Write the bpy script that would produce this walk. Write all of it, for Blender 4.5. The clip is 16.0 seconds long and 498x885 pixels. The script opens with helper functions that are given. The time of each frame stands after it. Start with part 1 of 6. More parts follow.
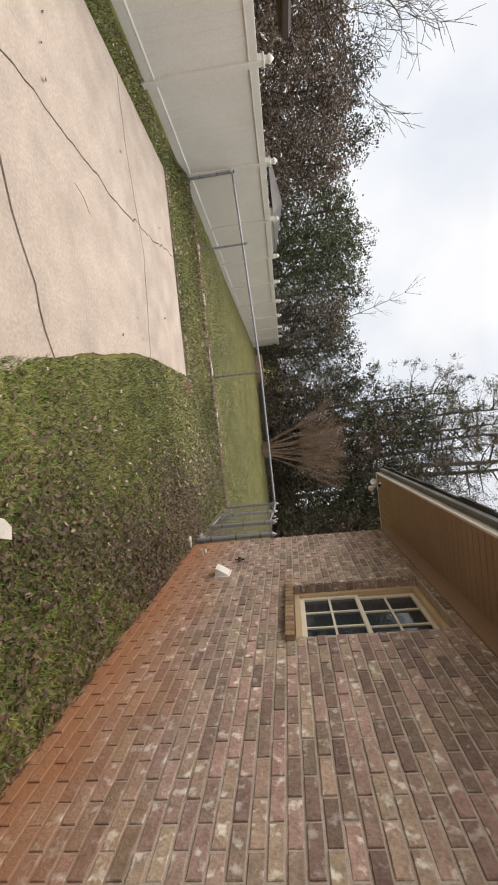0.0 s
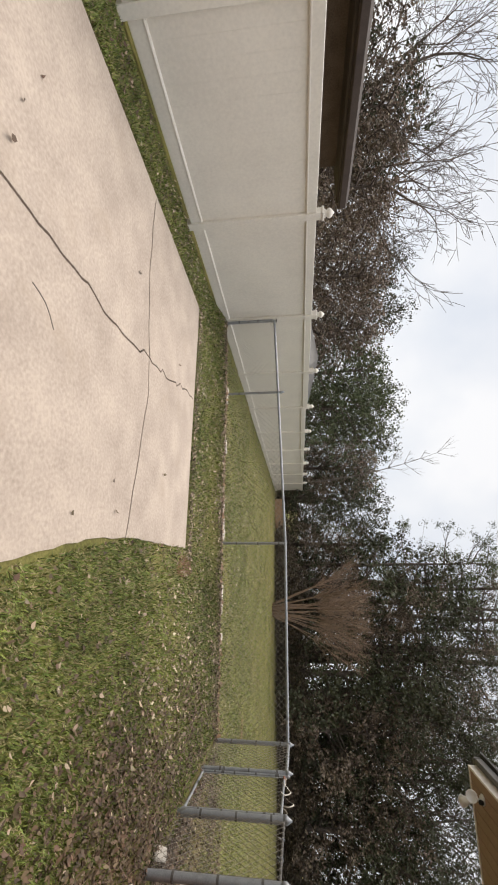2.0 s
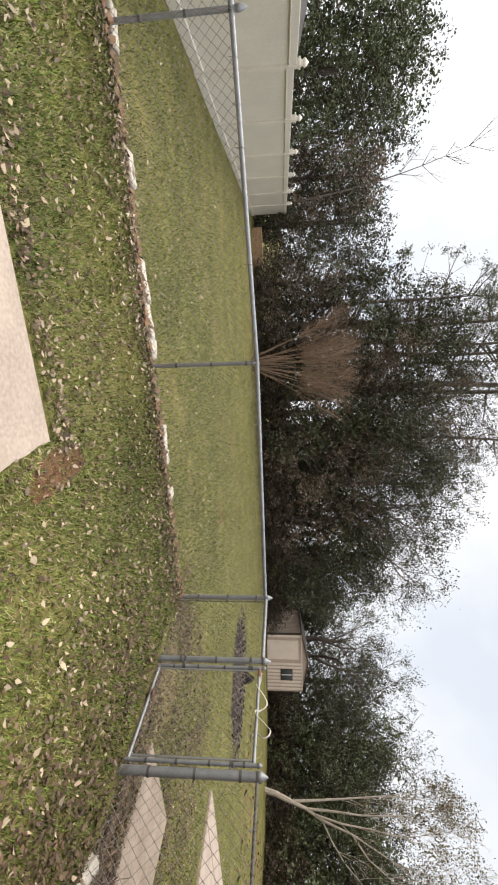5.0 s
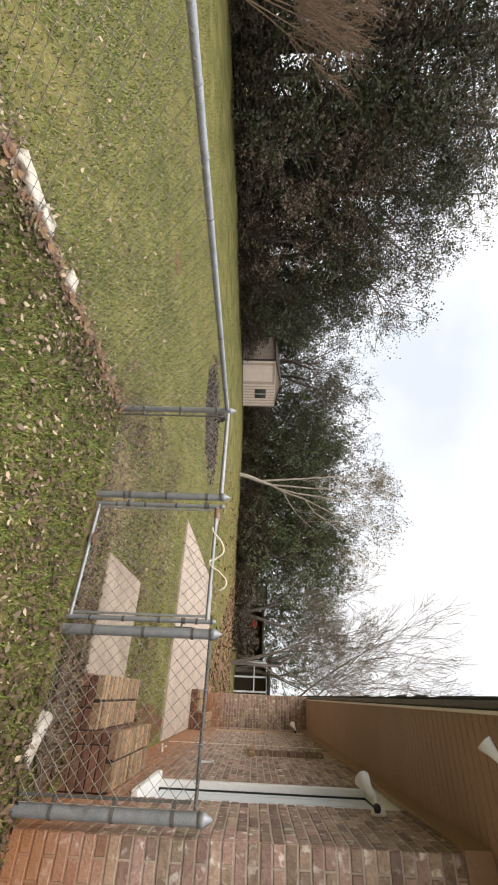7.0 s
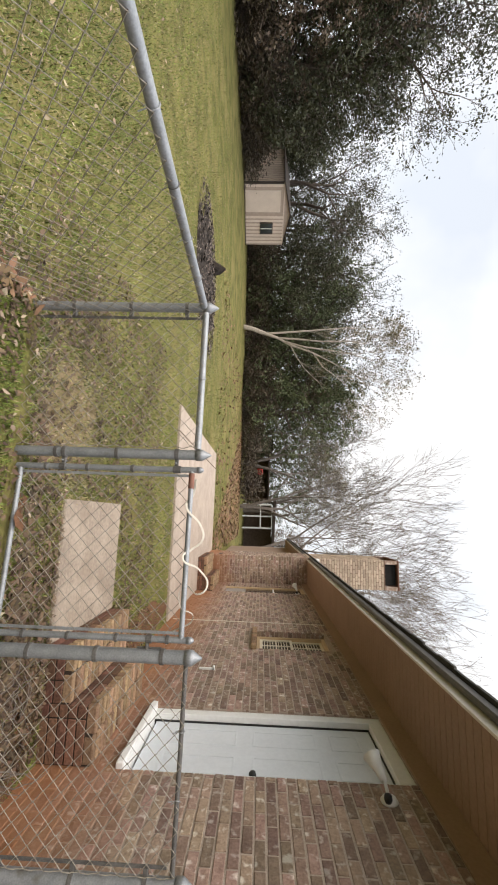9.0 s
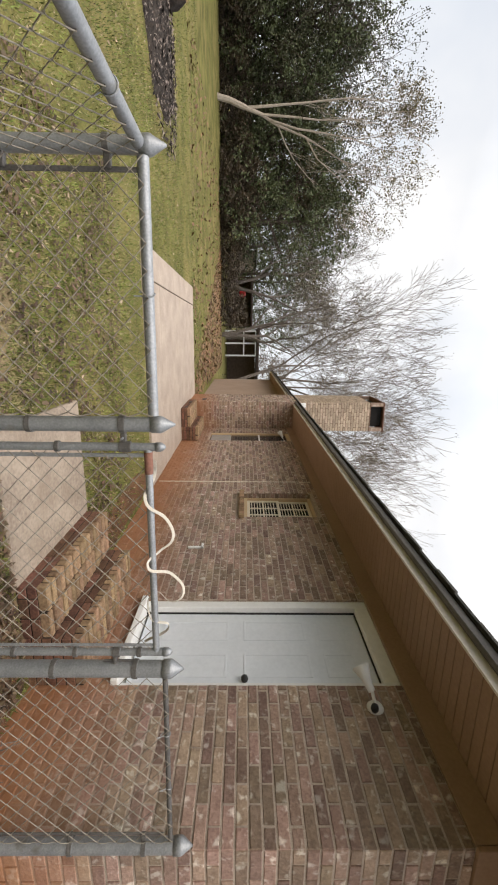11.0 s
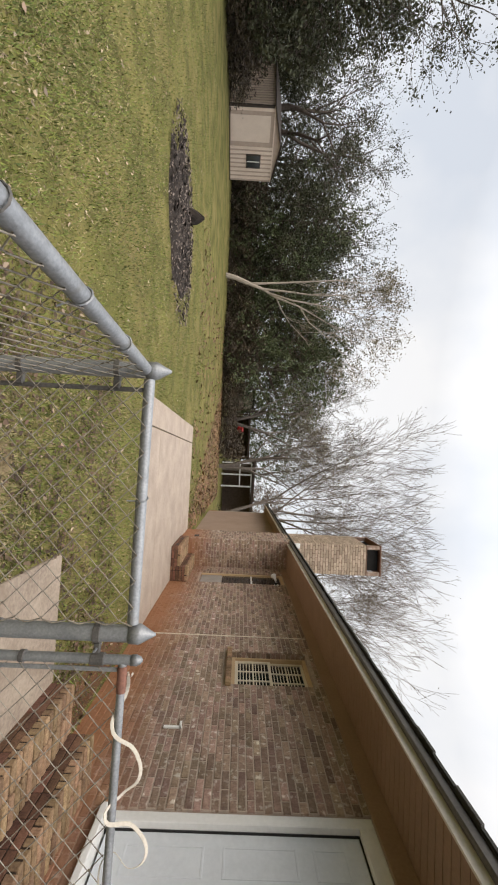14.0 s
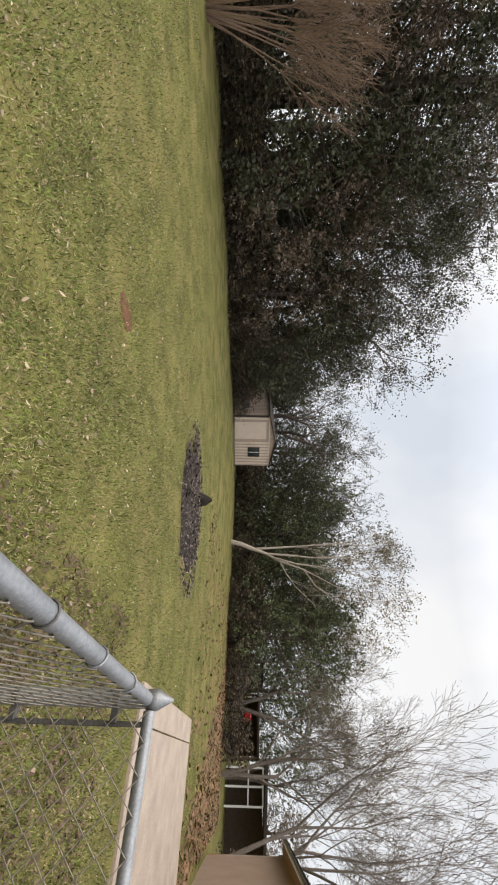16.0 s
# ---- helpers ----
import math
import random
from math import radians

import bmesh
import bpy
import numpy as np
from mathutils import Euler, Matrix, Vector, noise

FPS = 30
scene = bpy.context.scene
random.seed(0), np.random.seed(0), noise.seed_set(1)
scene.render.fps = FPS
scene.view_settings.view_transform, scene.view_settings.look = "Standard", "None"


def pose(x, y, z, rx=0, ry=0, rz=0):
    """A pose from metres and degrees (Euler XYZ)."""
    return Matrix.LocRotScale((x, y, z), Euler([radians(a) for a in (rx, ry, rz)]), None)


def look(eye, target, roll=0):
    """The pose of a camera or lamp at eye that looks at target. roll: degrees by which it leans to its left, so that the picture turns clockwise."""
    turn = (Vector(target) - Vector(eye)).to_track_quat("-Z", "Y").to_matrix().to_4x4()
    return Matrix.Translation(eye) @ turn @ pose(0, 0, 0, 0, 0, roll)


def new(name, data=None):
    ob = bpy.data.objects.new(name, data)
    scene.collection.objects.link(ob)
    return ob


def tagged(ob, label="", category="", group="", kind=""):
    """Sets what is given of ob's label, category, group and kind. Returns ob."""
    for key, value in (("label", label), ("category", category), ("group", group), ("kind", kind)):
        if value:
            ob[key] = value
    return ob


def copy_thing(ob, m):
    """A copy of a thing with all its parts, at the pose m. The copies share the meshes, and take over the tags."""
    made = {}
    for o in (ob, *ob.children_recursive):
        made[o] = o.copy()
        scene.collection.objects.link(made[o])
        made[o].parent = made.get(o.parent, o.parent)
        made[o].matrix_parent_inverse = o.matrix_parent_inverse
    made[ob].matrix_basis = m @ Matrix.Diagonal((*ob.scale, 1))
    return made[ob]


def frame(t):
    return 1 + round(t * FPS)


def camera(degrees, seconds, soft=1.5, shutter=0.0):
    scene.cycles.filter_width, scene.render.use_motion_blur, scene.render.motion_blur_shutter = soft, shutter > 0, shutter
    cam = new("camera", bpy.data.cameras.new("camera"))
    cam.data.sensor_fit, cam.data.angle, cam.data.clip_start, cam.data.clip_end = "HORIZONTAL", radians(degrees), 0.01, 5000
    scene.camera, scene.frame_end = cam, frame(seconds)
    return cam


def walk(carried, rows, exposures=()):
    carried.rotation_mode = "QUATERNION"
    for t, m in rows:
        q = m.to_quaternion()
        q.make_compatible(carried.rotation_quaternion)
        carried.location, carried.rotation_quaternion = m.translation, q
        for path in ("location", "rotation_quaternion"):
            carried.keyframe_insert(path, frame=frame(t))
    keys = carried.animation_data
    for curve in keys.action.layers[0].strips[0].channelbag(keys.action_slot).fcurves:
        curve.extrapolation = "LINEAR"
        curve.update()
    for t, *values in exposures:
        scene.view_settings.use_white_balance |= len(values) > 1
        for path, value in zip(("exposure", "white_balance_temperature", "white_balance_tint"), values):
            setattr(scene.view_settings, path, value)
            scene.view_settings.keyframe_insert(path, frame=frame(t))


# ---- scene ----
cam = camera(62.4, 16.0, soft=2.0)
PATH = [
    (0, (-1.585, -5.836, 1.516), (-1.523, -3.846, 1.329), 84.0),
    (0.5, (-1.909, -5.427, 1.449), (-2.001, -3.433, 1.33), 89.6),
    (1, (-1.836, -4.788, 1.339), (-2.119, -2.813, 1.205), 89.1),
    (1.5, (-2.185, -4.457, 1.371), (-2.617, -2.516, 1.163), 90.7),
    (2, (-2.444, -3.992, 1.321), (-3.019, -2.091, 1.091), 88.7),
    (2.5, (-2.758, -3.523, 1.258), (-3.339, -1.612, 1.152), 89.5),
    (3, (-3.003, -3.093, 1.25), (-3.158, -1.1, 1.188), 90.4),
    (3.2, (-3.113, -2.944, 1.211), (-3.18, -0.948, 1.107), 88.2),
    (5.5, (-3.503, -0.495, 1.386), (-2.522, 1.237, 1.203), 91.4),
    (6, (-3.452, -0.082, 1.395), (-2.17, 1.441, 1.209), 92.3),
    (6.5, (-3.338, 0.405, 1.427), (-1.86, 1.751, 1.351), 90.9),
    (7, (-3.268, 0.73, 1.441), (-1.566, 1.778, 1.382), 91.6),
    (7.5, (-2.999, 1.058, 1.426), (-1.179, 1.885, 1.362), 88.7),
    (8, (-2.792, 1.266, 1.417), (-0.908, 1.922, 1.27), 92.3),
    (8.5, (-2.552, 1.637, 1.481), (-0.625, 2.169, 1.433), 90.2),
    (9, (-2.347, 1.852, 1.492), (-0.38, 2.21, 1.421), 91.6),
    (9.5, (-2.121, 2.112, 1.47), (-0.136, 2.348, 1.538), 90.4),
    (10, (-1.905, 2.381, 1.447), (0.095, 2.341, 1.442), 91.0),
    (10.2, (-1.798, 2.43, 1.447), (0.196, 2.268, 1.456), 90.9),
    (12.3, (-1.412, 2.668, 1.461), (0.476, 2.009, 1.483), 90.9),
    (12.5, (-1.416, 2.692, 1.46), (0.5, 2.119, 1.482), 90.7),
    (13, (-1.419, 2.744, 1.458), (0.551, 2.399, 1.499), 91.4),
    (13.5, (-1.432, 2.791, 1.459), (0.564, 2.678, 1.505), 92.0),
    (14, (-1.452, 2.83, 1.46), (0.545, 2.938, 1.493), 92.9),
    (14.5, (-1.468, 2.868, 1.453), (0.505, 3.191, 1.493), 93.2),
    (15, (-1.511, 2.899, 1.45), (0.403, 3.482, 1.469), 92.7),
    (15.5, (-1.553, 2.922, 1.448), (0.235, 3.818, 1.421), 90.5),
    (16, (-1.645, 2.985, 1.46), (-0.075, 4.223, 1.424), 91.2),
]
walk(cam, [(t, look(eye, target, roll)) for t, eye, target, roll in PATH], exposures=[(0, 0.58, 7100, 13), (3, 0.55, 7100, 13), (5.5, 0.82, 7100, 13), (8, 0.86, 7100, 13), (9, 0.84, 7100, 13), (9.5, 0.62, 7100, 13), (12.5, 0.7, 7100, 13), (13, 0.69, 7100, 13), (13.5, 0.55, 7100, 13), (15, 0.6, 7100, 13), (16, 0.56, 7100, 13)])

# ---- light ----
world = bpy.data.worlds.new("overcast")
scene.world = world
world.use_nodes = True
wn, wl = world.node_tree.nodes, world.node_tree.links
wn.clear()
sky = wn.new("ShaderNodeTexSky")
sky.sky_type, sky.sun_disc = "NISHITA", False
sky.sun_elevation, sky.sun_rotation = radians(51), radians(-52)
sky_gain = wn.new("ShaderNodeMix")
sky_gain.data_type, sky_gain.blend_type = "RGBA", "MULTIPLY"
sky_gain.inputs[0].default_value = 1.0
sky_gain.inputs[7].default_value = (0.11, 0.11, 0.11, 1)
cloud = wn.new("ShaderNodeTexNoise")
cloud.inputs["Scale"].default_value, cloud.inputs["Detail"].default_value = 2.2, 5
cloud_ramp = wn.new("ShaderNodeValToRGB")
cloud_ramp.color_ramp.elements[0].position, cloud_ramp.color_ramp.elements[0].color = 0.36, (0.45, 0.51, 0.59, 1)
cloud_ramp.color_ramp.elements[1].position, cloud_ramp.color_ramp.elements[1].color = 0.62, (0.615, 0.65, 0.685, 1)
cover = wn.new("ShaderNodeMix")
cover.data_type = "RGBA"
cover.inputs[0].default_value = 0.9
# an overcast sky brightens towards the zenith
coord = wn.new("ShaderNodeTexCoord")
axes = wn.new("ShaderNodeSeparateXYZ")
lift = wn.new("ShaderNodeMapRange")
lift.inputs[1].default_value, lift.inputs[2].default_value = 0.42, 1.0
lift.inputs[3].default_value, lift.inputs[4].default_value = 1.05, 2.6
back = wn.new("ShaderNodeBackground")
wout = wn.new("ShaderNodeOutputWorld")
wl.new(coord.outputs["Generated"], axes.inputs[0])
wl.new(axes.outputs["Z"], lift.inputs[0])
wl.new(lift.outputs[0], back.inputs["Strength"])
wl.new(sky.outputs[0], sky_gain.inputs[6])
wl.new(cloud.outputs["Fac"], cloud_ramp.inputs[0])
wl.new(sky_gain.outputs[2], cover.inputs[6])
wl.new(cloud_ramp.outputs[0], cover.inputs[7])
wl.new(cover.outputs[2], back.inputs["Color"])
wl.new(back.outputs[0], wout.inputs[0])
sun = new("sun", bpy.data.lights.new("sun", "SUN"))
sun.data.energy, sun.data.angle, sun.data.color = 1.45, radians(40), (1.0, 0.97, 0.92)
sun.matrix_world = look((-9, 7, 14), (0, 0, 0))

rng = random.Random(7)
nrng = np.random.default_rng(7)


# ---- materials ----
def material(name, base, dark, rough=0.8, scale=6.0, fine=90.0, bump=0.15, metal=0.0, per_object=0.0, per_island=0.0,
             stain=None, stain_scale=1.2, stain_at=0.55, stain_width=0.12, spec=0.3, hue=0.0):
    """Two scales of variation between base and dark, optional stains, and variation from piece to piece."""
    m = bpy.data.materials.new(name)
    m.use_nodes = True
    n, l = m.node_tree.nodes, m.node_tree.links
    bsdf = n["Principled BSDF"]
    bsdf.inputs["Roughness"].default_value = rough
    bsdf.inputs["Metallic"].default_value = metal
    bsdf.inputs["Specular IOR Level"].default_value = spec
    co = n.new("ShaderNodeTexCoord")
    geo = n.new("ShaderNodeNewGeometry")
    place = geo.outputs["Position"]
    big, small = n.new("ShaderNodeTexNoise"), n.new("ShaderNodeTexNoise")
    for node, s, d in ((big, scale, 4), (small, fine, 3)):
        node.inputs["Scale"].default_value, node.inputs["Detail"].default_value = s, d
        l.new(place, node.inputs["Vector"])
    add = n.new("ShaderNodeMath")
    add.operation = "ADD"
    l.new(big.outputs["Fac"], add.inputs[0])
    l.new(small.outputs["Fac"], add.inputs[1])
    ramp = n.new("ShaderNodeMapRange")
    ramp.inputs[1].default_value, ramp.inputs[2].default_value = 0.72, 1.28
    l.new(add.outputs[0], ramp.inputs[0])
    mix = n.new("ShaderNodeMix")
    mix.data_type = "RGBA"
    mix.inputs[6].default_value, mix.inputs[7].default_value = (*dark, 1), (*base, 1)
    l.new(ramp.outputs[0], mix.inputs[0])
    colour = mix.outputs[2]
    if stain:
        st = n.new("ShaderNodeTexNoise")
        st.inputs["Scale"].default_value, st.inputs["Detail"].default_value = stain_scale, 6
        l.new(place, st.inputs["Vector"])
        sr = n.new("ShaderNodeMapRange")
        sr.inputs[1].default_value, sr.inputs[2].default_value = stain_at, stain_at + stain_width
        l.new(st.outputs["Fac"], sr.inputs[0])
        sm = n.new("ShaderNodeMix")
        sm.data_type = "RGBA"
        sm.inputs[7].default_value = (*stain, 1)
        l.new(sr.outputs[0], sm.inputs[0])
        l.new(colour, sm.inputs[6])
        colour = sm.outputs[2]
    if per_object or per_island:
        info = n.new("ShaderNodeObjectInfo") if per_object else geo
        value = info.outputs["Random"] if per_object else info.outputs["Random Per Island"]
        amount = per_object or per_island
        r2 = n.new("ShaderNodeMapRange")
        r2.inputs[3].default_value, r2.inputs[4].default_value = 1 - amount, 1 + amount
        l.new(value, r2.inputs[0])
        hsv = n.new("ShaderNodeHueSaturation")
        l.new(r2.outputs[0], hsv.inputs["Value"])
        if hue:
            r3 = n.new("ShaderNodeMapRange")
            w = n.new("ShaderNodeMath")
            w.operation = "FRACT"
            w2 = n.new("ShaderNodeMath")
            w2.operation = "MULTIPLY"
            w2.inputs[1].default_value = 7.31
            l.new(value, w2.inputs[0])
            l.new(w2.outputs[0], w.inputs[0])
            r3.inputs[3].default_value, r3.inputs[4].default_value = 0.5 - hue, 0.5 + hue
            l.new(w.outputs[0], r3.inputs[0])
            l.new(r3.outputs[0], hsv.inputs["Hue"])
        l.new(colour, hsv.inputs["Color"])
        colour = hsv.outputs["Color"]
    l.new(colour, bsdf.inputs["Base Color"])
    if bump:
        b = n.new("ShaderNodeBump")
        b.inputs["Strength"].default_value, b.inputs["Distance"].default_value = bump, 0.01
        l.new(small.outputs["Fac"], b.inputs["Height"])
        l.new(b.outputs[0], bsdf.inputs["Normal"])
    return m


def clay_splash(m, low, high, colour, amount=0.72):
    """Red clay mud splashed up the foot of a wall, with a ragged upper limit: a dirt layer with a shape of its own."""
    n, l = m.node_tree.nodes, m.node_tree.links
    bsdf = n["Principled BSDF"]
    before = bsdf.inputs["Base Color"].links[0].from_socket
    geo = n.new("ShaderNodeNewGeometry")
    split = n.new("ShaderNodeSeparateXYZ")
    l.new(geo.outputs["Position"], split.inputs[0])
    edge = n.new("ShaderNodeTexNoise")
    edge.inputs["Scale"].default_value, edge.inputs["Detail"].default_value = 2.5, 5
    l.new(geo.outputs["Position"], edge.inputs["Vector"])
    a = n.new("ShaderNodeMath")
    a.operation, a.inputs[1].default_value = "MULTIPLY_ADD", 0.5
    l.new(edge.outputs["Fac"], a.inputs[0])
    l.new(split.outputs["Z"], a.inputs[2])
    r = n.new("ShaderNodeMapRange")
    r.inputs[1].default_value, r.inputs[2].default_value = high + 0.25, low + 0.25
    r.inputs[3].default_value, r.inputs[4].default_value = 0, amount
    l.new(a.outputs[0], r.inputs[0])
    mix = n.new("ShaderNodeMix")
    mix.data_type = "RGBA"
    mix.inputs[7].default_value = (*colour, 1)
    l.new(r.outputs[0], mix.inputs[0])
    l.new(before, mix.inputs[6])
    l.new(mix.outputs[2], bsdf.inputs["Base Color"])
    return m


BRICK = (0.365, 0.257, 0.197), (0.215, 0.145, 0.109)
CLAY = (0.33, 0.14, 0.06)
brick_mat = material("weathered brick", *BRICK, rough=0.9, scale=14, fine=60, bump=0.6, per_object=0.36, hue=0.02, stain=(0.56, 0.49, 0.42), stain_scale=15, stain_at=0.56)
brick_run = material("weathered brick run", *BRICK, rough=0.9, scale=14, fine=60, bump=0.6, per_island=0.36, hue=0.02, stain=(0.56, 0.49, 0.42), stain_scale=15, stain_at=0.56)
mortar = material("mortar", (0.50, 0.41, 0.335), (0.33, 0.265, 0.215), rough=0.95, scale=12, fine=160, bump=0.5)
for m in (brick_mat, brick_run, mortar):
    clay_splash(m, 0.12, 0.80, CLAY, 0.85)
stack_mortar = material("dark chimney mortar", (0.20, 0.125, 0.085), (0.12, 0.075, 0.05), rough=0.95, scale=12, fine=160, bump=0.5)
# stack brick made paler than the wall's: skylight on it painted into the colour
skylit_brick = material("tan chimney brick with skylight in its colour", (0.52, 0.41, 0.31), (0.36, 0.27, 0.20), rough=0.9, scale=14, fine=60, bump=0.6, per_island=0.25, hue=0.006)
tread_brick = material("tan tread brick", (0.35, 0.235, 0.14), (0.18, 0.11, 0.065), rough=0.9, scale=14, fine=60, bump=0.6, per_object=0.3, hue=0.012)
# red brown riser brick, darkened to paint the risers' shade into its colour
shaded_brick = material("red step brick with shade in its colour", (0.21, 0.105, 0.068), (0.10, 0.052, 0.034), rough=0.9, scale=14, fine=60, bump=0.6, per_object=0.35, hue=0.012)
old_concrete = material("dull brown concrete", (0.37, 0.30, 0.235), (0.23, 0.18, 0.14), rough=0.95, scale=2.6, fine=38, bump=0.5, stain=(0.20, 0.15, 0.11), stain_scale=2.4, stain_at=0.56, stain_width=0.25)
concrete = material("broom-finished concrete", (0.46, 0.375, 0.305), (0.315, 0.252, 0.205), rough=0.92, scale=2.6, fine=38, bump=0.4, stain=(0.35, 0.275, 0.21), stain_scale=1.9, stain_at=0.60, stain_width=0.30)
crack_mat = material("dirt-filled crack", (0.06, 0.05, 0.04), (0.03, 0.025, 0.02), rough=1)
soil = material("lawn soil and thatch", (0.185, 0.172, 0.055), (0.075, 0.070, 0.025), rough=1, scale=1.6, fine=34, bump=0.9, stain=(0.23, 0.18, 0.075), stain_scale=0.8, stain_at=0.46, stain_width=0.40, spec=0.1)
joint_dirt = material("dirt in open joints", (0.06, 0.042, 0.03), (0.03, 0.02, 0.015), rough=1)
clay_soil = material("bare clay soil", (0.19, 0.09, 0.047), (0.10, 0.05, 0.028), rough=1, scale=3, fine=60, bump=0.8)
dead_soil = material("dead straw thatch", (0.29, 0.215, 0.12), (0.17, 0.125, 0.07), rough=1, scale=5, fine=60, bump=0.9)
mulch_mat = material("dark burnt mulch", (0.045, 0.034, 0.027), (0.015, 0.012, 0.010), rough=1, scale=5, fine=40, bump=1, per_island=0.5)
ash_mat = material("ash and bark chips", (0.30, 0.25, 0.22), (0.14, 0.10, 0.08), rough=1, per_island=0.4)
vinyl = material("white vinyl", (0.74, 0.685, 0.60), (0.65, 0.60, 0.525), rough=0.45, scale=1.5, fine=30, bump=0.03, spec=0.4)
galv = material("galvanised steel", (0.36, 0.37, 0.38), (0.24, 0.25, 0.26), rough=0.55, scale=14, fine=120, bump=0.1, metal=0.6, stain=(0.20, 0.19, 0.17), stain_scale=9, stain_at=0.62)
galv_dark = material("weathered steel", (0.16, 0.15, 0.14), (0.09, 0.085, 0.08), rough=0.65, scale=14, fine=120, bump=0.15, metal=0.4)
wire_mat = material("galvanised wire", (0.36, 0.325, 0.27), (0.18, 0.155, 0.125), rough=0.7, metal=0.2, bump=0)
soffit_mat = material("tan painted boards", (0.34, 0.22, 0.145), (0.27, 0.17, 0.11), rough=0.6, scale=2, fine=40, bump=0.08)
fascia_mat = material("cream painted fascia", (0.76, 0.71, 0.64), (0.64, 0.59, 0.52), rough=0.5, scale=2, fine=30, bump=0.05)
gutter_mat = material("grey gutter metal", (0.13, 0.12, 0.11), (0.08, 0.075, 0.07), rough=0.5, scale=4, fine=50, bump=0.05)
shingle_mat = material("charcoal asphalt shingle", (0.10, 0.098, 0.095), (0.05, 0.05, 0.048), rough=0.95, scale=5, fine=150, bump=0.6, per_island=0.3)
white_paint = material("white paint", (0.80, 0.80, 0.78), (0.72, 0.72, 0.70), rough=0.4, scale=2, fine=30, bump=0.04, spec=0.4)
door_paint = material("pale blue white door paint", (0.72, 0.755, 0.79), (0.65, 0.685, 0.72), rough=0.4, scale=2, fine=30, bump=0.04, spec=0.4)
tan_paint = material("tan window paint", (0.58, 0.42, 0.25), (0.50, 0.36, 0.21), rough=0.5, scale=3, fine=40, bump=0.05)
cream_paint = material("cream window paint", (0.72, 0.65, 0.52), (0.64, 0.57, 0.45), rough=0.5, scale=3, fine=40, bump=0.05)
pink_wall = material("pale brown siding paint", (0.42, 0.30, 0.23), (0.34, 0.24, 0.18), rough=0.8, scale=1.5, fine=40, bump=0.1)
shed_groove = material("siding groove paint", (0.50, 0.39, 0.32), (0.42, 0.32, 0.26), rough=0.8)
shed_mat = material("pinkish beige siding", (0.76, 0.63, 0.53), (0.66, 0.54, 0.45), rough=0.7, scale=2, fine=30, bump=0.08)
dark_trim = material("dark brown trim", (0.06, 0.045, 0.035), (0.04, 0.03, 0.025), rough=0.7)
screen_grey = material("dull grey screen panel", (0.36, 0.33, 0.30), (0.28, 0.255, 0.23), rough=0.6)
black = material("blackened interior", (0.02, 0.018, 0.017), (0.012, 0.011, 0.01), rough=0.9)
rubber = material("black plastic", (0.03, 0.03, 0.03), (0.02, 0.02, 0.02), rough=0.5)
thin_bark = material("light grey brown twig bark", (0.215, 0.185, 0.16), (0.13, 0.105, 0.09), rough=1, scale=8, fine=50, bump=0.3)
bark = material("grey brown bark", (0.15, 0.12, 0.10), (0.07, 0.055, 0.045), rough=1, scale=8, fine=50, bump=0.8)
pale_bark = material("pale smooth bark", (0.50, 0.43, 0.36), (0.33, 0.28, 0.23), rough=0.9, scale=6, fine=40, bump=0.4)
red_twig = material("reddish brown twigs", (0.29, 0.20, 0.14), (0.18, 0.12, 0.085), rough=0.9)
wood_old = material("weathered grey boards", (0.14, 0.10, 0.075), (0.08, 0.055, 0.04), rough=0.95, scale=5, fine=50, bump=0.5, per_island=0.25)
neigh_roof = material("brown metal roof", (0.085, 0.060, 0.048), (0.05, 0.036, 0.03), rough=0.6)
red_plastic = material("red plastic", (0.45, 0.03, 0.03), (0.35, 0.02, 0.02), rough=0.4)
tape_mat = material("dull red tape", (0.26, 0.12, 0.085), (0.15, 0.075, 0.055), rough=0.8)
rope_mat = material("off-white strap", (0.62, 0.57, 0.49), (0.48, 0.43, 0.36), rough=0.9)
limestone = material("broken concrete edging", (0.60, 0.55, 0.48), (0.40, 0.36, 0.30), rough=0.95, scale=7, fine=50, bump=0.7, stain=(0.18, 0.14, 0.10), stain_scale=6, stain_at=0.56)


def leaf_material(name, base, dark, spread=0.35, hue=0.02):
    m = material(name, base, dark, rough=0.6, scale=0.6, fine=5, bump=0, per_island=spread, hue=hue, spec=0.25)
    return m


evergreen = leaf_material("dark evergreen leaves", (0.082, 0.086, 0.046), (0.044, 0.046, 0.026), spread=0.3)
magnolia = leaf_material("olive green leaves", (0.125, 0.145, 0.070), (0.060, 0.075, 0.036))
pine_leaf = leaf_material("pine needles", (0.140, 0.145, 0.085), (0.08, 0.085, 0.05))
brown_leaf = leaf_material("brown winter foliage", (0.215, 0.160, 0.115), (0.115, 0.085, 0.062), spread=0.3)
shrub_leaf = leaf_material("dull olive brown shrub leaves", (0.105, 0.080, 0.052), (0.055, 0.042, 0.028), spread=0.3)
rust_litter = leaf_material("rust brown fallen leaves", (0.26, 0.15, 0.08), (0.14, 0.08, 0.045), spread=0.4, hue=0.02)
olive_leaf = leaf_material("sparse tan leaves", (0.20, 0.17, 0.095), (0.11, 0.095, 0.05))
grass_mat = leaf_material("winter lawn blades", (0.188, 0.222, 0.048), (0.094, 0.120, 0.027), spread=0.65, hue=0.025)
straw_mat = leaf_material("dry straw blades", (0.38, 0.31, 0.16), (0.22, 0.18, 0.085), spread=0.35)
litter_mat = leaf_material("dry fallen leaves", (0.42, 0.34, 0.24), (0.24, 0.17, 0.11), spread=0.5, hue=0.02)
dark_litter = leaf_material("rotting brown leaves", (0.15, 0.098, 0.058), (0.07, 0.046, 0.029), spread=0.5, hue=0.02)

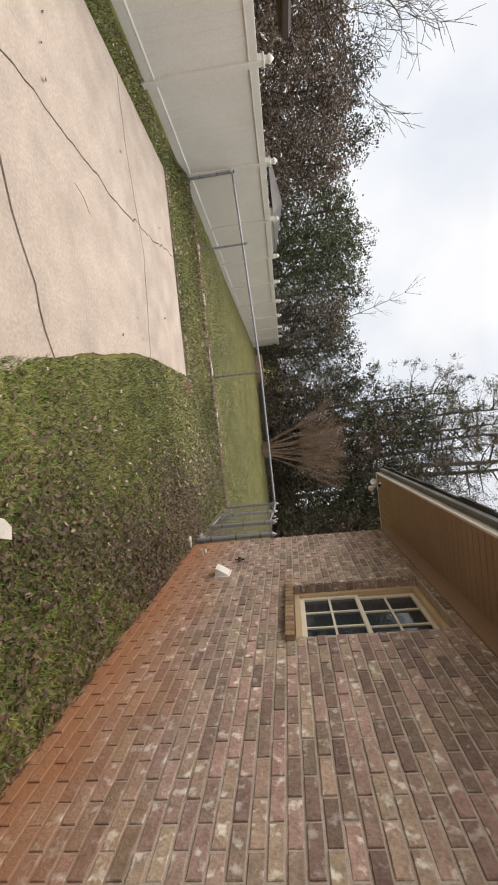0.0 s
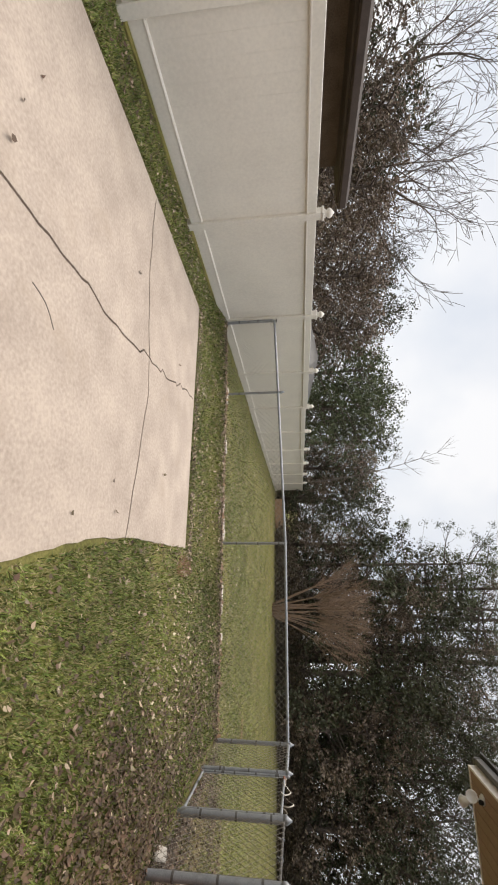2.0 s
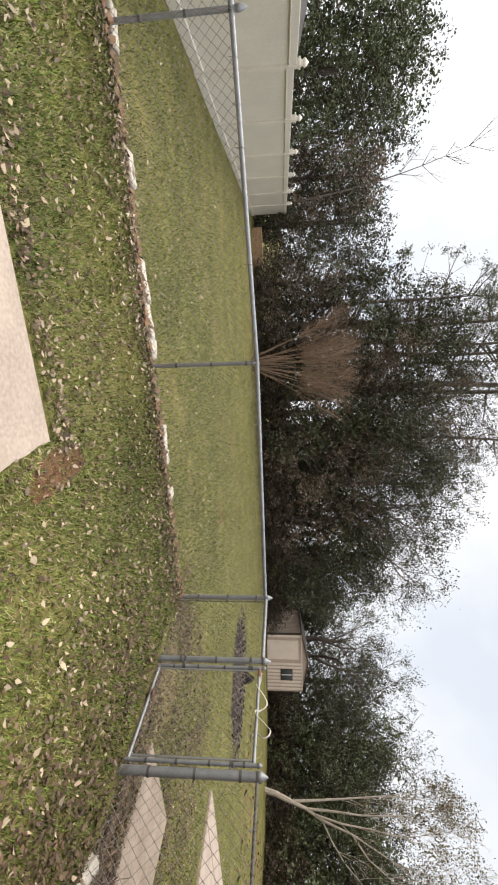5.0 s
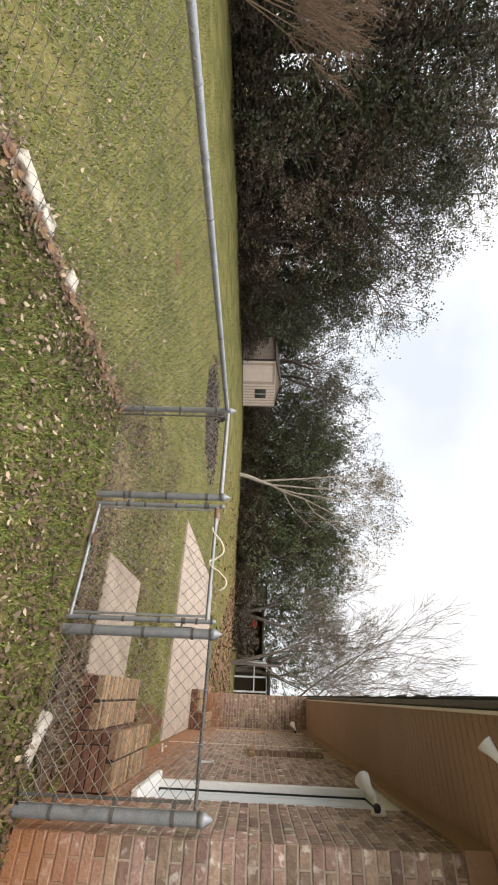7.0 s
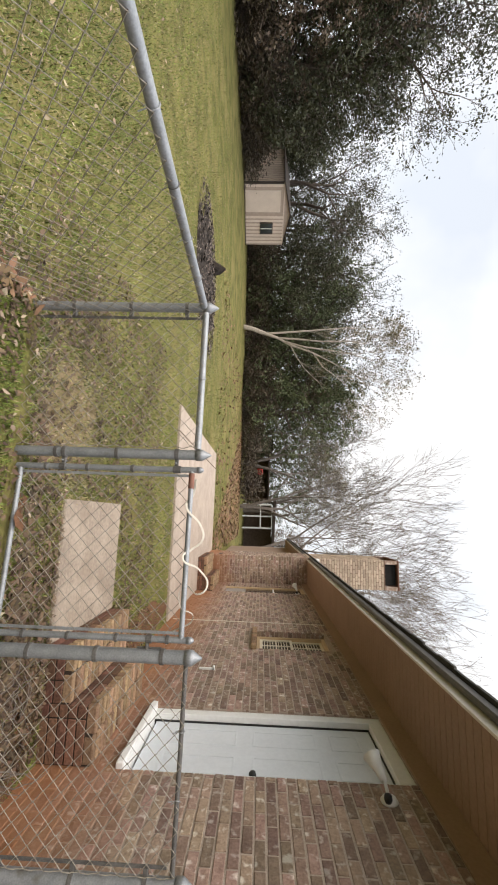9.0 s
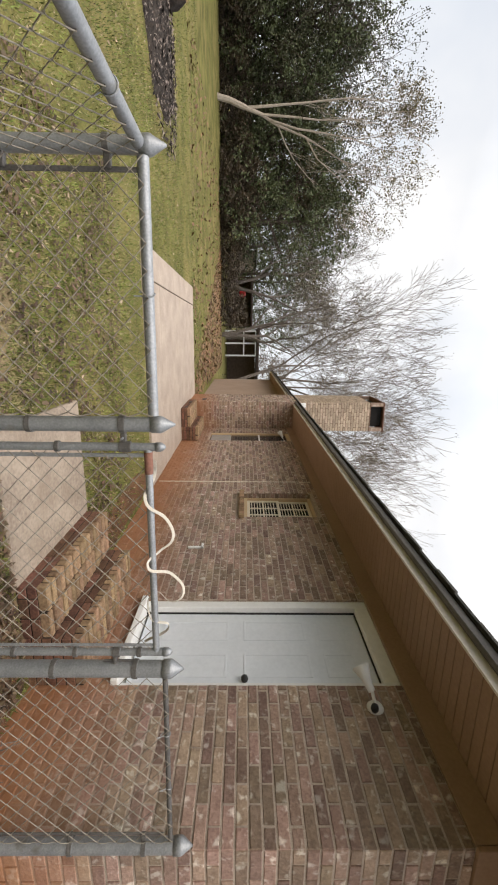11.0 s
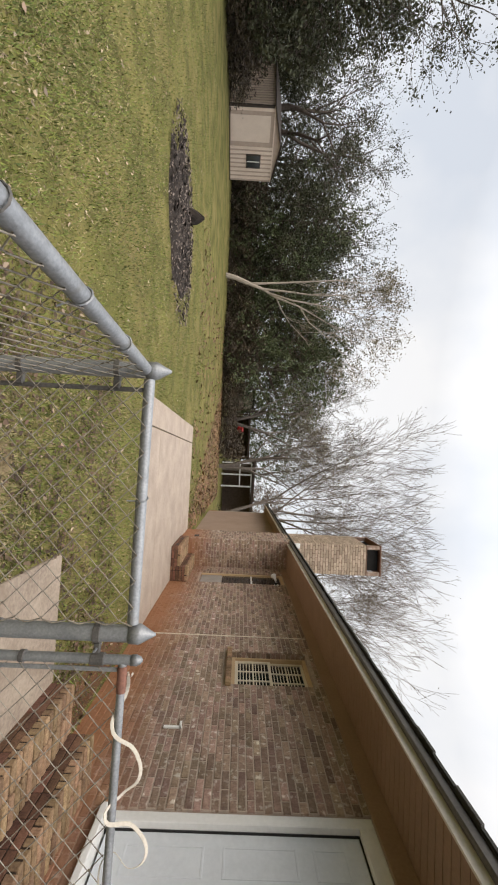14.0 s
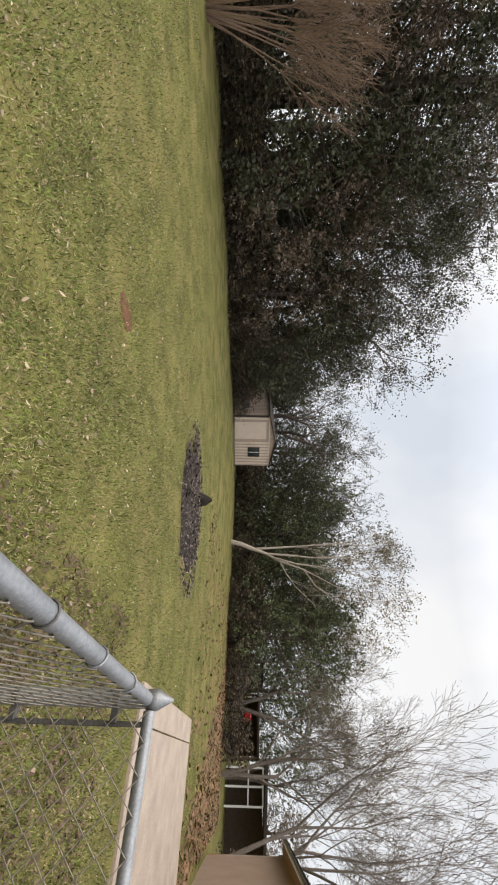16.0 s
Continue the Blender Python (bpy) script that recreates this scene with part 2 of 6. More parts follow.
glass = bpy.data.materials.new("dark window glass")
glass.use_nodes = True
g = glass.node_tree.nodes["Principled BSDF"]
g.inputs["Base Color"].default_value = (0.02, 0.025, 0.03, 1)
g.inputs["Roughness"].default_value = 0.06
g.inputs["Specular IOR Level"].default_value = 0.6


# ---- building helpers ----
def mesh_from(name, bm):
    me = bpy.data.meshes.new(name)
    bmesh.ops.recalc_face_normals(bm, faces=bm.faces)
    bm.to_mesh(me)
    bm.free()
    return me


def part(name, bm, mat, parent, label=""):
    """Links a bmesh as one mesh under a thing or a part."""
    me = mesh_from(name, bm)
    me.materials.append(mat)
    ob = new(name, me)
    ob.parent = parent
    if label:
        ob["label"] = label
    return ob


def thing(name, label, category, group="", kind=""):
    return tagged(new(name), label, category, group, kind)


def solid(name, bm, mat, label, category, group="", kind=""):
    me = mesh_from(name, bm)
    me.materials.append(mat)
    return tagged(new(name, me), label, category, group, kind)


def box(bm, x0, x1, y0, y1, z0, z1, bevel=0.0, m=None):
    v = bmesh.ops.create_cube(bm, size=1, matrix=Matrix.Translation(((x0 + x1) / 2, (y0 + y1) / 2, (z0 + z1) / 2)) @ Matrix.Diagonal((x1 - x0, y1 - y0, z1 - z0, 1)))["verts"]
    if bevel:
        edges = list({e for q in v for e in q.link_edges})
        r = bmesh.ops.bevel(bm, geom=edges, offset=bevel, segments=1, affect="EDGES")
        v = list({q for f in r["faces"] for q in f.verts} | {q for q in v if q.is_valid})
    if m:
        bmesh.ops.transform(bm, matrix=m, verts=v)
    return bm


def tube(bm, a, b, r0, r1=None, n=10, caps=True):
    a, b = Vector(a), Vector(b)
    r1 = r0 if r1 is None else r1
    q = (b - a).to_track_quat("Z", "Y").to_matrix()
    rings = []
    for p, r in ((a, r0), (b, r1)):
        rings.append([bm.verts.new(p + q @ Vector((r * math.cos(k * math.tau / n), r * math.sin(k * math.tau / n), 0))) for k in range(n)])
    for k in range(n):
        bm.faces.new((rings[0][k], rings[0][(k + 1) % n], rings[1][(k + 1) % n], rings[1][k]))
    if caps:
        bm.faces.new(rings[0][::-1])
        bm.faces.new(rings[1])
    return bm


def lathe(bm, profile, centre, n=16):
    """Revolves (radius, height) pairs about an upright axis."""
    c = Vector(centre)
    rings = [[bm.verts.new(c + Vector((r * math.cos(k * math.tau / n), r * math.sin(k * math.tau / n), z))) for k in range(n)] for r, z in profile]
    for a, b in zip(rings, rings[1:]):
        for k in range(n):
            bm.faces.new((a[k], a[(k + 1) % n], b[(k + 1) % n], b[k]))
    bm.faces.new(rings[0][::-1])
    bm.faces.new(rings[-1])
    return bm


def smooth(ob):
    for p in ob.data.polygons:
        p.use_smooth = True
    return ob


def step(a, b, x):
    u = min(1.0, max(0.0, (x - a) / (b - a)))
    return u * u * (3 - 2 * u)


# ---- plan ----
BRICK_TOP = 2.665
SOFFIT = 2.84
EAVE = 0.69
HOUSE_X, HOUSE_Y = 20.5, -9.0
CHIM_X = 9.95
FENCE = [(0.085, 3.165), (-2.82, 3.24), (-5.6, 3.20), (-7.06, 3.05)]


def fence_y(x):
    pts = FENCE[::-1]
    for (xa, ya), (xb, yb) in zip(pts, pts[1:]):
        if xa <= x <= xb:
            return ya + (yb - ya) * (x - xa) / (xb - xa)
    return 3.2


def ground_z(x, y):
    ridge = math.exp(-((y - fence_y(x) + 0.05) / 0.5) ** 2) if y < fence_y(x) else 1.0
    out = -0.17 * step(0.3, 2.6, -x) * (1 - 0.9 * ridge)
    inside = -0.13
    k = max(step(-0.12, 0.3, y - fence_y(x)), step(0.0, 0.6, x - 0.05))
    near = 0.015 * noise.noise(Vector((x * 0.7, y * 0.7, 0))) + 0.02 * noise.noise(Vector((x * 0.15, y * 0.15, 3)))
    drop = -0.14 * step(-6.42, -6.36, x) * step(2.75, 2.85, -x) * step(-1.40, -1.36, -y)
    on_drive = step(-7.2, -6.6, x) * step(2.0, 2.7, -x) * step(-2.2, -1.2, -y)
    return out + (inside - out) * k + near * (1 - on_drive) * (0.4 if -0.6 < x < 0.6 and y < 4 else 1) + drop


# ---- ground ----
def axis_steps(lo, hi, fine_lo, fine_hi, fine):
    vals = [fine_lo + k * fine for k in range(int((fine_hi - fine_lo) / fine) + 1)]
    s, v = fine, fine_hi
    while v < hi:
        s *= 1.25
        v += s
        vals.append(v)
    s, v = fine, fine_lo
    while v > lo:
        s *= 1.25
        v -= s
        vals.insert(0, v)
    return vals


xs, ys = axis_steps(-1500, 1500, -8, 12, 0.16), axis_steps(-1500, 1500, -9, 12, 0.16)
verts = [(x, y, ground_z(x, y)) for y in ys for x in xs]
faces = [(j * len(xs) + i, j * len(xs) + i + 1, (j + 1) * len(xs) + i + 1, (j + 1) * len(xs) + i) for j in range(len(ys) - 1) for i in range(len(xs) - 1)]
me = bpy.data.meshes.new("ground")
me.from_pydata(verts, [], faces)
me.materials.append(soil)
ground = smooth(tagged(new("ground", me), "winter lawn ground with thatch and bare patches", "lawn", kind="structure"))


# ---- house walls ----
def wall_boxes(bm, length, z0, z1, thick, openings, place):
    """A wall along u with openings (u0, u1, z0, z1); place maps (u, depth, z) into the world."""
    cuts = sorted({0.0, length, *[o[0] for o in openings], *[o[1] for o in openings]})
    for a, b in zip(cuts, cuts[1:]):
        spans = sorted((o[2], o[3]) for o in openings if o[0] < (a + b) / 2 < o[1])
        z = z0
        for lo, hi in spans + [(z1, z1)]:
            if lo > z:
                p, q = place(a, 0, z), place(b, thick, lo)
                box(bm, min(p[0], q[0]), max(p[0], q[0]), min(p[1], q[1]), max(p[1], q[1]), z, lo)
            z = max(z, hi)


SIDE_OPEN = [(1.80, 2.80, 1.40, 2.60)]
BACK_OPEN = [(1.02, 2.06, 0.50, 2.67), (4.00, 4.93, 1.45, 2.57), (8.50, 9.40, 0.58, 2.66)]
side_place = lambda u, d, z: (d, -u, z)
back_place = lambda u, d, z: (u, -d, z)
bm = bmesh.new()
wall_boxes(bm, 9.0, -0.4, SOFFIT, 0.25, SIDE_OPEN, side_place)
wall_side = solid("wall_side", bm, mortar, "brick side wall of the house with mortar joints", "wall", kind="structure")
bm = bmesh.new()
wall_boxes(bm, 11.0, -0.4, SOFFIT, 0.25, BACK_OPEN, back_place)
wall_back = solid("wall_back", bm, mortar, "brick back wall of the house with mortar joints", "wall", kind="structure")
wall_back.location.x = 0.002
wall_back.location.y = 0.002
bm = bmesh.new()
box(bm, 11.4, HOUSE_X, 0.05, 0.30, -0.4, SOFFIT)
wall_far = solid("wall_far", bm, pink_wall, "plain pale brown far wall of the house", "wall", kind="structure")
bm = bmesh.new()
box(bm, 0.25, HOUSE_X, HOUSE_Y - 0.25, HOUSE_Y, -0.4, SOFFIT)
solid("wall_front", bm, mortar, "plain closing wall of the house", "wall", kind="structure")
bm = bmesh.new()
box(bm, HOUSE_X, HOUSE_X + 0.25, HOUSE_Y, 0.3, -0.4, SOFFIT)
solid("wall_end", bm, mortar, "plain closing end wall of the house", "wall", kind="structure")

# roof: hip roof over everything, with boxed eaves
bm = bmesh.new()
x0, x1, y0, y1, zr = -EAVE - 0.09, HOUSE_X + EAVE, HOUSE_Y - EAVE, EAVE + 0.09, SOFFIT + 0.145
half = (y1 - y0) / 2
pts = [(x0, y0, zr), (x1, y0, zr), (x1, y1, zr), (x0, y1, zr), (x0 + half, y0 + half, zr + half * 0.38), (x1 - half, y0 + half, zr + half * 0.38)]
for dz in (0, -0.03):
    v = [bm.verts.new((p[0], p[1], p[2] + dz)) for p in pts]
    for f in ((0, 1, 5, 4), (1, 2, 5), (2, 3, 4, 5), (3, 0, 4)):
        bm.faces.new([v[k] for k in f])
roof = solid("roof", bm, shingle_mat, "low charcoal shingle hip roof with boxed eaves", "roof", kind="structure")

bm = bmesh.new()
box(bm, -EAVE, HOUSE_X + 0.6, 0.0, EAVE, SOFFIT, SOFFIT + 0.02)
box(bm, -EAVE, 0.0, HOUSE_Y, 0.0, SOFFIT, SOFFIT + 0.02)
for k in range(150):
    u = -EAVE + 0.1 * k
    if u < 12:
        box(bm, u, u + 0.092, 0.004, EAVE - 0.002, SOFFIT - 0.008, SOFFIT - 0.0005)
for k in range(90):
    u = -0.005 - 0.1 * k
    box(bm, -EAVE + 0.002, -0.004, u - 0.092, u, SOFFIT - 0.008, SOFFIT - 0.0005)
soffit = solid("ceiling_soffit", bm, soffit_mat, "tan painted board soffit under the eaves", "soffit", kind="structure")

bm = bmesh.new()
box(bm, -EAVE - 0.02, HOUSE_X + 0.6, EAVE, EAVE + 0.02, SOFFIT - 0.015, SOFFIT + 0.075)
box(bm, -EAVE - 0.02, -EAVE, HOUSE_Y, EAVE, SOFFIT - 0.015, SOFFIT + 0.075)
fascia = solid("trim_fascia", bm, fascia_mat, "cream painted fascia board along the eaves", "fascia", kind="structure")
bm = bmesh.new()
box(bm, -EAVE - 0.07, HOUSE_X + 0.6, EAVE + 0.022, EAVE + 0.075, SOFFIT + 0.045, SOFFIT + 0.12, bevel=0.012)
box(bm, -EAVE - 0.075, -EAVE - 0.022, HOUSE_Y, EAVE + 0.02, SOFFIT + 0.045, SOFFIT + 0.12, bevel=0.012)
solid("trim_gutter", bm, gutter_mat, "dark grey drip edge along the roof", "gutter", kind="structure")

bm = bmesh.new()
for k in range(70):
    u = -EAVE - 0.10 + k * 0.305
    z = SOFFIT + 0.13 + rng.uniform(-0.004, 0.006)
    box(bm, u + 0.004, u + 0.300, EAVE - 0.12, EAVE + 0.10 + rng.uniform(-0.008, 0.012), z, z + 0.02)
for k in range(30):
    u = EAVE - k * 0.305
    z = SOFFIT + 0.13 + rng.uniform(-0.004, 0.006)
    box(bm, -EAVE - 0.10 - rng.uniform(-0.008, 0.012), -EAVE + 0.12, u - 0.300, u - 0.004, z, z + 0.02)
tabs = tagged(new("shingle_run", mesh_from("shingle_run", bm)), kind="stuff")
tabs.data.materials.append(shingle_mat)
tabs.parent = roof

# frieze board between the bricks and the soffit
bm = bmesh.new()
box(bm, 0.004, CHIM_X, 0.004, 0.028, BRICK_TOP + 0.003, SOFFIT - 0.009, bevel=0.003)
box(bm, -0.028, 0.0, HOUSE_Y, 0.028, BRICK_TOP + 0.003, SOFFIT - 0.009, bevel=0.003)
solid("trim_frieze", bm, soffit_mat, "tan painted frieze board between the bricks and the soffit", "frieze board", kind="structure")

# ---- driveway of slabs with irregular joints ----
def ragged(points, seed, amp=0.03, each=0.13):
    r, out = random.Random(seed), []
    for (xa, ya), (xb, yb) in zip(points, points[1:]):
        n = max(1, int(math.dist((xa, ya), (xb, yb)) / each))
        for k in range(n):
            u = k / n
            j = amp if 0 < k else amp * 0.4
            out.append((xa + (xb - xa) * u + r.uniform(-j, j), ya + (yb - ya) * u + r.uniform(-j, j)))
    return out + [points[-1]]


driveway = thing("road_driveway", "pale concrete driveway with dark joints and cracks", "driveway", kind="structure")
NODE, NORTH = (-4.47, -0.36), (-4.74, 1.46)
up = ragged([NODE, (-4.52, 0.2), (-4.68, 0.85), NORTH], 1, 0.045, 0.11)
down = ragged([NODE, (-4.36, -1.0), (-4.37, -1.7), (-4.35, -2.2), (-4.40, -2.7), (-4.36, -3.1), (-4.35, -9.0)], 2, 0.032, 0.11)
left_joint = ragged([NODE, (-4.68, -0.42), (-5.33, -0.55), (-6.03, -0.58), (-6.36, -0.56)], 3, 0.01)
right_joint = ragged([NODE, (-4.13, -0.30), (-3.57, -0.38), (-3.1, -0.46), (-2.66, -0.53)], 4, 0.012)
low_joint = ragged([(-4.36, -3.1), (-3.9, -3.24), (-3.36, -3.20), (-3.02, -3.11), (-2.79, -2.99), (-2.47, -2.94), (-2.27, -2.86)], 5, 0.025)
k31 = min(range(len(down)), key=lambda k: math.dist(down[k], (-4.36, -3.1)))
low_joint[0] = down[k31]
edge_a = [(-2.66, -0.53), (-2.55, -1.45), (-2.42, -2.2), (-2.27, -2.86)]
edge_b = [(-2.27, -2.86), (-2.18, -3.2), (-1.95, -3.9), (-1.9, -9.0)]
slabs = [
    up + [(-5.6, 1.49), (-6.34, 1.50)] + left_joint[::-1][:-1],
    up[::-1][:-1] + right_joint + ragged([(-2.66, -0.53), (-2.65, 1.42)], 6, 0.008)[1:],
    left_joint + [(-6.4, -9.0)] + down[::-1][:-1],
    right_joint + ragged(edge_a, 7, 0.02)[1:] + low_joint[::-1][1:] + down[1:k31][::-1],
    low_joint + ragged(edge_b, 8, 0.03)[1:] + down[k31 + 1:][::-1],
]
for outline, gap in zip(slabs, (0.009, 0.009, 0.011, 0.011, 0.015)):
    b = bmesh.new()
    area = sum(p[0] * q[1] - q[0] * p[1] for p, q in zip(outline, outline[1:] + outline[:1]))
    sgn, inner = (1 if area > 0 else -1), []
    for k, p in enumerate(outline):
        a, c = Vector(outline[k - 1]), Vector(outline[(k + 1) % len(outline)])
        t = (c - a).normalized()
        inner.append((p[0] - t.y * sgn * gap, p[1] + t.x * sgn * gap))
    b.faces.new([b.verts.new((x, y, -0.155)) for x, y in inner])
    top = list(b.faces)
    ext = bmesh.ops.extrude_face_region(b, geom=top)
    bmesh.ops.translate(b, vec=(0, 0, -0.15), verts=[v for v in ext["geom"] if isinstance(v, bmesh.types.BMVert)])
    bmesh.ops.triangulate(b, faces=[q for q in b.faces if len(q.verts) > 4])
    part("slab", b, concrete, driveway)
b = bmesh.new()
box(b, -6.38, -1.95, -60, -9.02, -0.3, -0.155)
part("slab", b, concrete, driveway)
b = bmesh.new()
box(b, -6.3, -2.75, -9.0, 1.35, -0.3, -0.19)
part("joint_bed", b, crack_mat, driveway, "dark dirt in the joints")



def fence_post(x, y, z0, tip, r, label):
    t = thing("fence_post", label, "fence post", "chain-link fence posts")
    smooth(part("pole", tube(bmesh.new(), (x, y, z0), (x, y, tip - 0.055), r, n=14, caps=False), galv, t))
    smooth(part("cap", lathe(bmesh.new(), [(r + 0.004, -0.035), (r + 0.005, 0.0), (r + 0.002, 0.008), (r * 0.55, 0.035), (0.004, 0.058)], (x, y, tip - 0.058)), galv, t))
    for z in (0.25, 0.62, 0.98):
        if z > z0 + 0.1:
            part("tension_band", lathe(bmesh.new(), [(r + 0.001, -0.011), (r + 0.005, -0.01), (r + 0.005, 0.01), (r + 0.001, 0.011)], (x, y, z)), galv_dark, t)
    return t


posts = [(0.09, 3.165, 1.182, 0.030), (0.065, 2.205, 1.185, 0.030), (0.018, 1.10, 1.195, 0.036), (-0.035, 0.095, 1.22, 0.036)]
for x, y, tip, r in posts:
    fence_post(x, y, -0.2, tip, r, "round galvanised steel fence post with a pointed cap")
for x, y in FENCE[1:3]:
    fence_post(x, y, -0.3, 1.12, 0.022, "thin galvanised line post of the chain-link fence")
fence_post(*FENCE[3], -0.3, 0.96, 0.03, "galvanised end post beside the white vinyl fence")


def chain_panel(parent, a, b, z0, z1, pitch=0.092, r=0.0022, shift=0.0, fall=0.0):
    """Zigzag wires hooked into one another column by column, as chain link is woven."""
    a, b = Vector((*a, 0)), Vector((*b, 0))
    length = (b - a).length
    along = (b - a).normalized()
    side = Vector((-along.y, along.x, 0))
    half = pitch / 2
    rows = int((z1 - z0) / half)
    verts, faces = [], []
    for j in range(int(length / half) + 1):
        path = []
        for k in range(rows + 1):
            right = (k + j) % 2
            nxt = 1 - right
            u, w = (j + right) * half + (0.0028 if right else -0.0028), k * half
            u2 = (j + nxt) * half + (0.0028 if nxt else -0.0028)
            off = 0.0034 if right else -0.0034
            path.append((u, w, -off * 0.2))
            if k < rows:
                path += [(u + (u2 - u) * 0.14, w + half * 0.12, off), (u + (u2 - u) * 0.86, w + half * 0.88, off * 0.8)]
        ring0 = None
        for u, w, off in path:
            u = min(max(u + rng.gauss(0, 0.0007), 0.0), length)
            p = a + along * u + Vector((0, 0, z0 + w - fall * u / length)) + side * (off + shift)
            ring = len(verts)
            for c, d in ((1, 0), (0, 1), (-1, 0), (0, -1)):
                q = p + along * (c * r * 1.25) + side * (d * r)
                verts.append((q.x, q.y, q.z))
            if ring0 is not None:
                faces += [(ring0 + i, ring0 + (i + 1) % 4, ring + (i + 1) % 4, ring + i) for i in range(4)]
            ring0 = ring
    me = bpy.data.meshes.new("chain_mesh")
    me.from_pydata(verts, [], faces)
    me.materials.append(wire_mat)
    ob = tagged(new("chain_mesh", me), kind="stuff")
    ob.parent = parent
    return smooth(ob)


def chain_fence(name, a, b, z0, z1, label, rail=0.0205, mat=galv, rail_z=None, near=1, fall=0.0):
    t = thing(name, label, "fence")
    rz = rail_z or z1
    smooth(part("top_rail", tube(bmesh.new(), (*a, rz), (*b, rz - fall), rail, n=14, caps=False), mat, t))
    chain_panel(t, a, b, z0, z1 + 0.02, shift=near * (rail + 0.003), fall=fall)
    n = max(2, int(math.dist(a, b) / 0.30))
    for k in range(1, n):
        u = k / n
        c = (a[0] + (b[0] - a[0]) * u, a[1] + (b[1] - a[1]) * u, rz - fall * u)
        along = (Vector((*b, 0)) - Vector((*a, 0))).normalized()
        side = Vector((-along.y, along.x, 0)) * near
        b2, skew = bmesh.new(), rng.uniform(-0.012, 0.012)
        loop = [Vector(c) + (side * math.cos(q) + Vector((0, 0, math.sin(q)))) * (rail + 0.0035) + along * skew * math.cos(q) for q in [-0.9 + 0.52 * i for i in range(10)]]
        loop.append(loop[-1] + side * 0.022 + Vector((0, 0, -0.02)))
        loop.insert(0, loop[0] + side * 0.012 + Vector((0, 0, -0.028)))
        ring0 = None
        for i, p in enumerate(loop):
            way = (loop[min(i + 1, len(loop) - 1)] - loop[max(i - 1, 0)]).normalized()
            out = along.cross(way).normalized()
            ring = [b2.verts.new(p + (along * c + out * d) * 0.0027) for c, d in ((1, 0), (0, 1), (-1, 0), (0, -1))]
            for j in range(4):
                if ring0:
                    b2.faces.new((ring0[j], ring0[(j + 1) % 4], ring[(j + 1) % 4], ring[j]))
            ring0 = ring
        part("wire_tie", b2, galv if k % 3 else galv_dark, t)
    return t


chain_fence("chain_link_fence", (0.09, 3.13), (0.066, 2.24), 0.0, 1.10, "short chain-link fence panel between post and gate", near=-1)
chain_fence("chain_link_fence", (0.017, 1.06), (-0.033, 0.135), 0.02, 1.11, "short chain-link panel with a dark rail beside the house", rail=0.012, mat=galv_dark, near=-1)
for (a, b) in zip(FENCE, FENCE[1:]):
    drop_a = 0.035 * max(0.0, -2.82 - a[0])
    chain_fence("chain_link_fence", a, b, -0.1 - drop_a, 1.09 - drop_a, "long chain-link fence run with a galvanised top rail", rail=0.0225, fall=0.035 * max(0.0, -2.82 - b[0]) - drop_a)

for x, y in ((0.088, 3.09), (-0.031, 0.17)):
    bar = thing("tension_bar", "flat dark tension bar clamped beside a fence post", "fence bar", "tension bars")
    part("bar", box(bmesh.new(), x - 0.003, x + 0.003, y - 0.009, y + 0.009, -0.05, 1.08, bevel=0.002), galv_dark, bar)
    for z in (0.25, 0.62, 0.98):
        part("clamp", box(bmesh.new(), x - 0.012, x + 0.012, min(y, y + (0.05 if y > 1 else -0.05)), max(y, y + (0.05 if y > 1 else -0.05)), z - 0.012, z + 0.012, bevel=0.003), galv_dark, bar)

# gate between two posts
gate = thing("chain_link_gate", "closed chain-link gate with a galvanised tube frame", "gate")
GA, GB = (0.060, 2.115), (0.024, 1.185)
for p in (GA, GB):
    smooth(part("gate_upright", tube(bmesh.new(), (*p, 0.02), (*p, 1.12), 0.017, n=12, caps=False), galv, gate))
    smooth(part("upright_cap", lathe(bmesh.new(), [(0.019, -0.02), (0.019, 0.0), (0.012, 0.014), (0.003, 0.02)], (*p, 1.125)), galv, gate))
smooth(part("gate_top_bar", tube(bmesh.new(), (*GA, 1.075), (*GB, 1.075), 0.015, n=12, caps=False), galv, gate))
smooth(part("gate_bottom_bar", tube(bmesh.new(), (*GA, 0.045), (*GB, 0.045), 0.015, n=12, caps=False), galv, gate))
chain_panel(gate, GA, GB, 0.045, 1.075)
def band(bm, x, y, z, r, half=0.013):
    return lathe(bm, [(r + 0.0005, -half), (r + 0.005, -half + 0.002), (r + 0.005, half - 0.002), (r + 0.0005, half)], (x, y, z), n=14)


for z in (0.3, 0.98):
    hinge = part("hinge", band(bmesh.new(), 0.065, 2.205, z, 0.031), galv_dark, gate)
    part("hinge_plate", box(bmesh.new(), 0.054, 0.072, 2.13, 2.172, z - 0.011, z + 0.011, bevel=0.003), galv_dark, hinge)
    part("hinge_collar", band(bmesh.new(), *GA, z, 0.0175, 0.018), galv_dark, hinge)
    part("bolt", tube(bmesh.new(), (0.03, 2.152, z), (0.098, 2.152, z), 0.005, n=6), galv, hinge)
latch = part("latch", band(bmesh.new(), *GB, 0.9, 0.0175, 0.016), galv_dark, gate)
part("latch_fork", box(bmesh.new(), 0.006, 0.036, 1.128, 1.166, 0.885, 0.90, bevel=0.004), galv_dark, latch)
part("latch_tongue", tube(bmesh.new(), (0.022, 1.14, 0.84), (0.022, 1.14, 0.97), 0.006, n=6), galv_dark, latch)
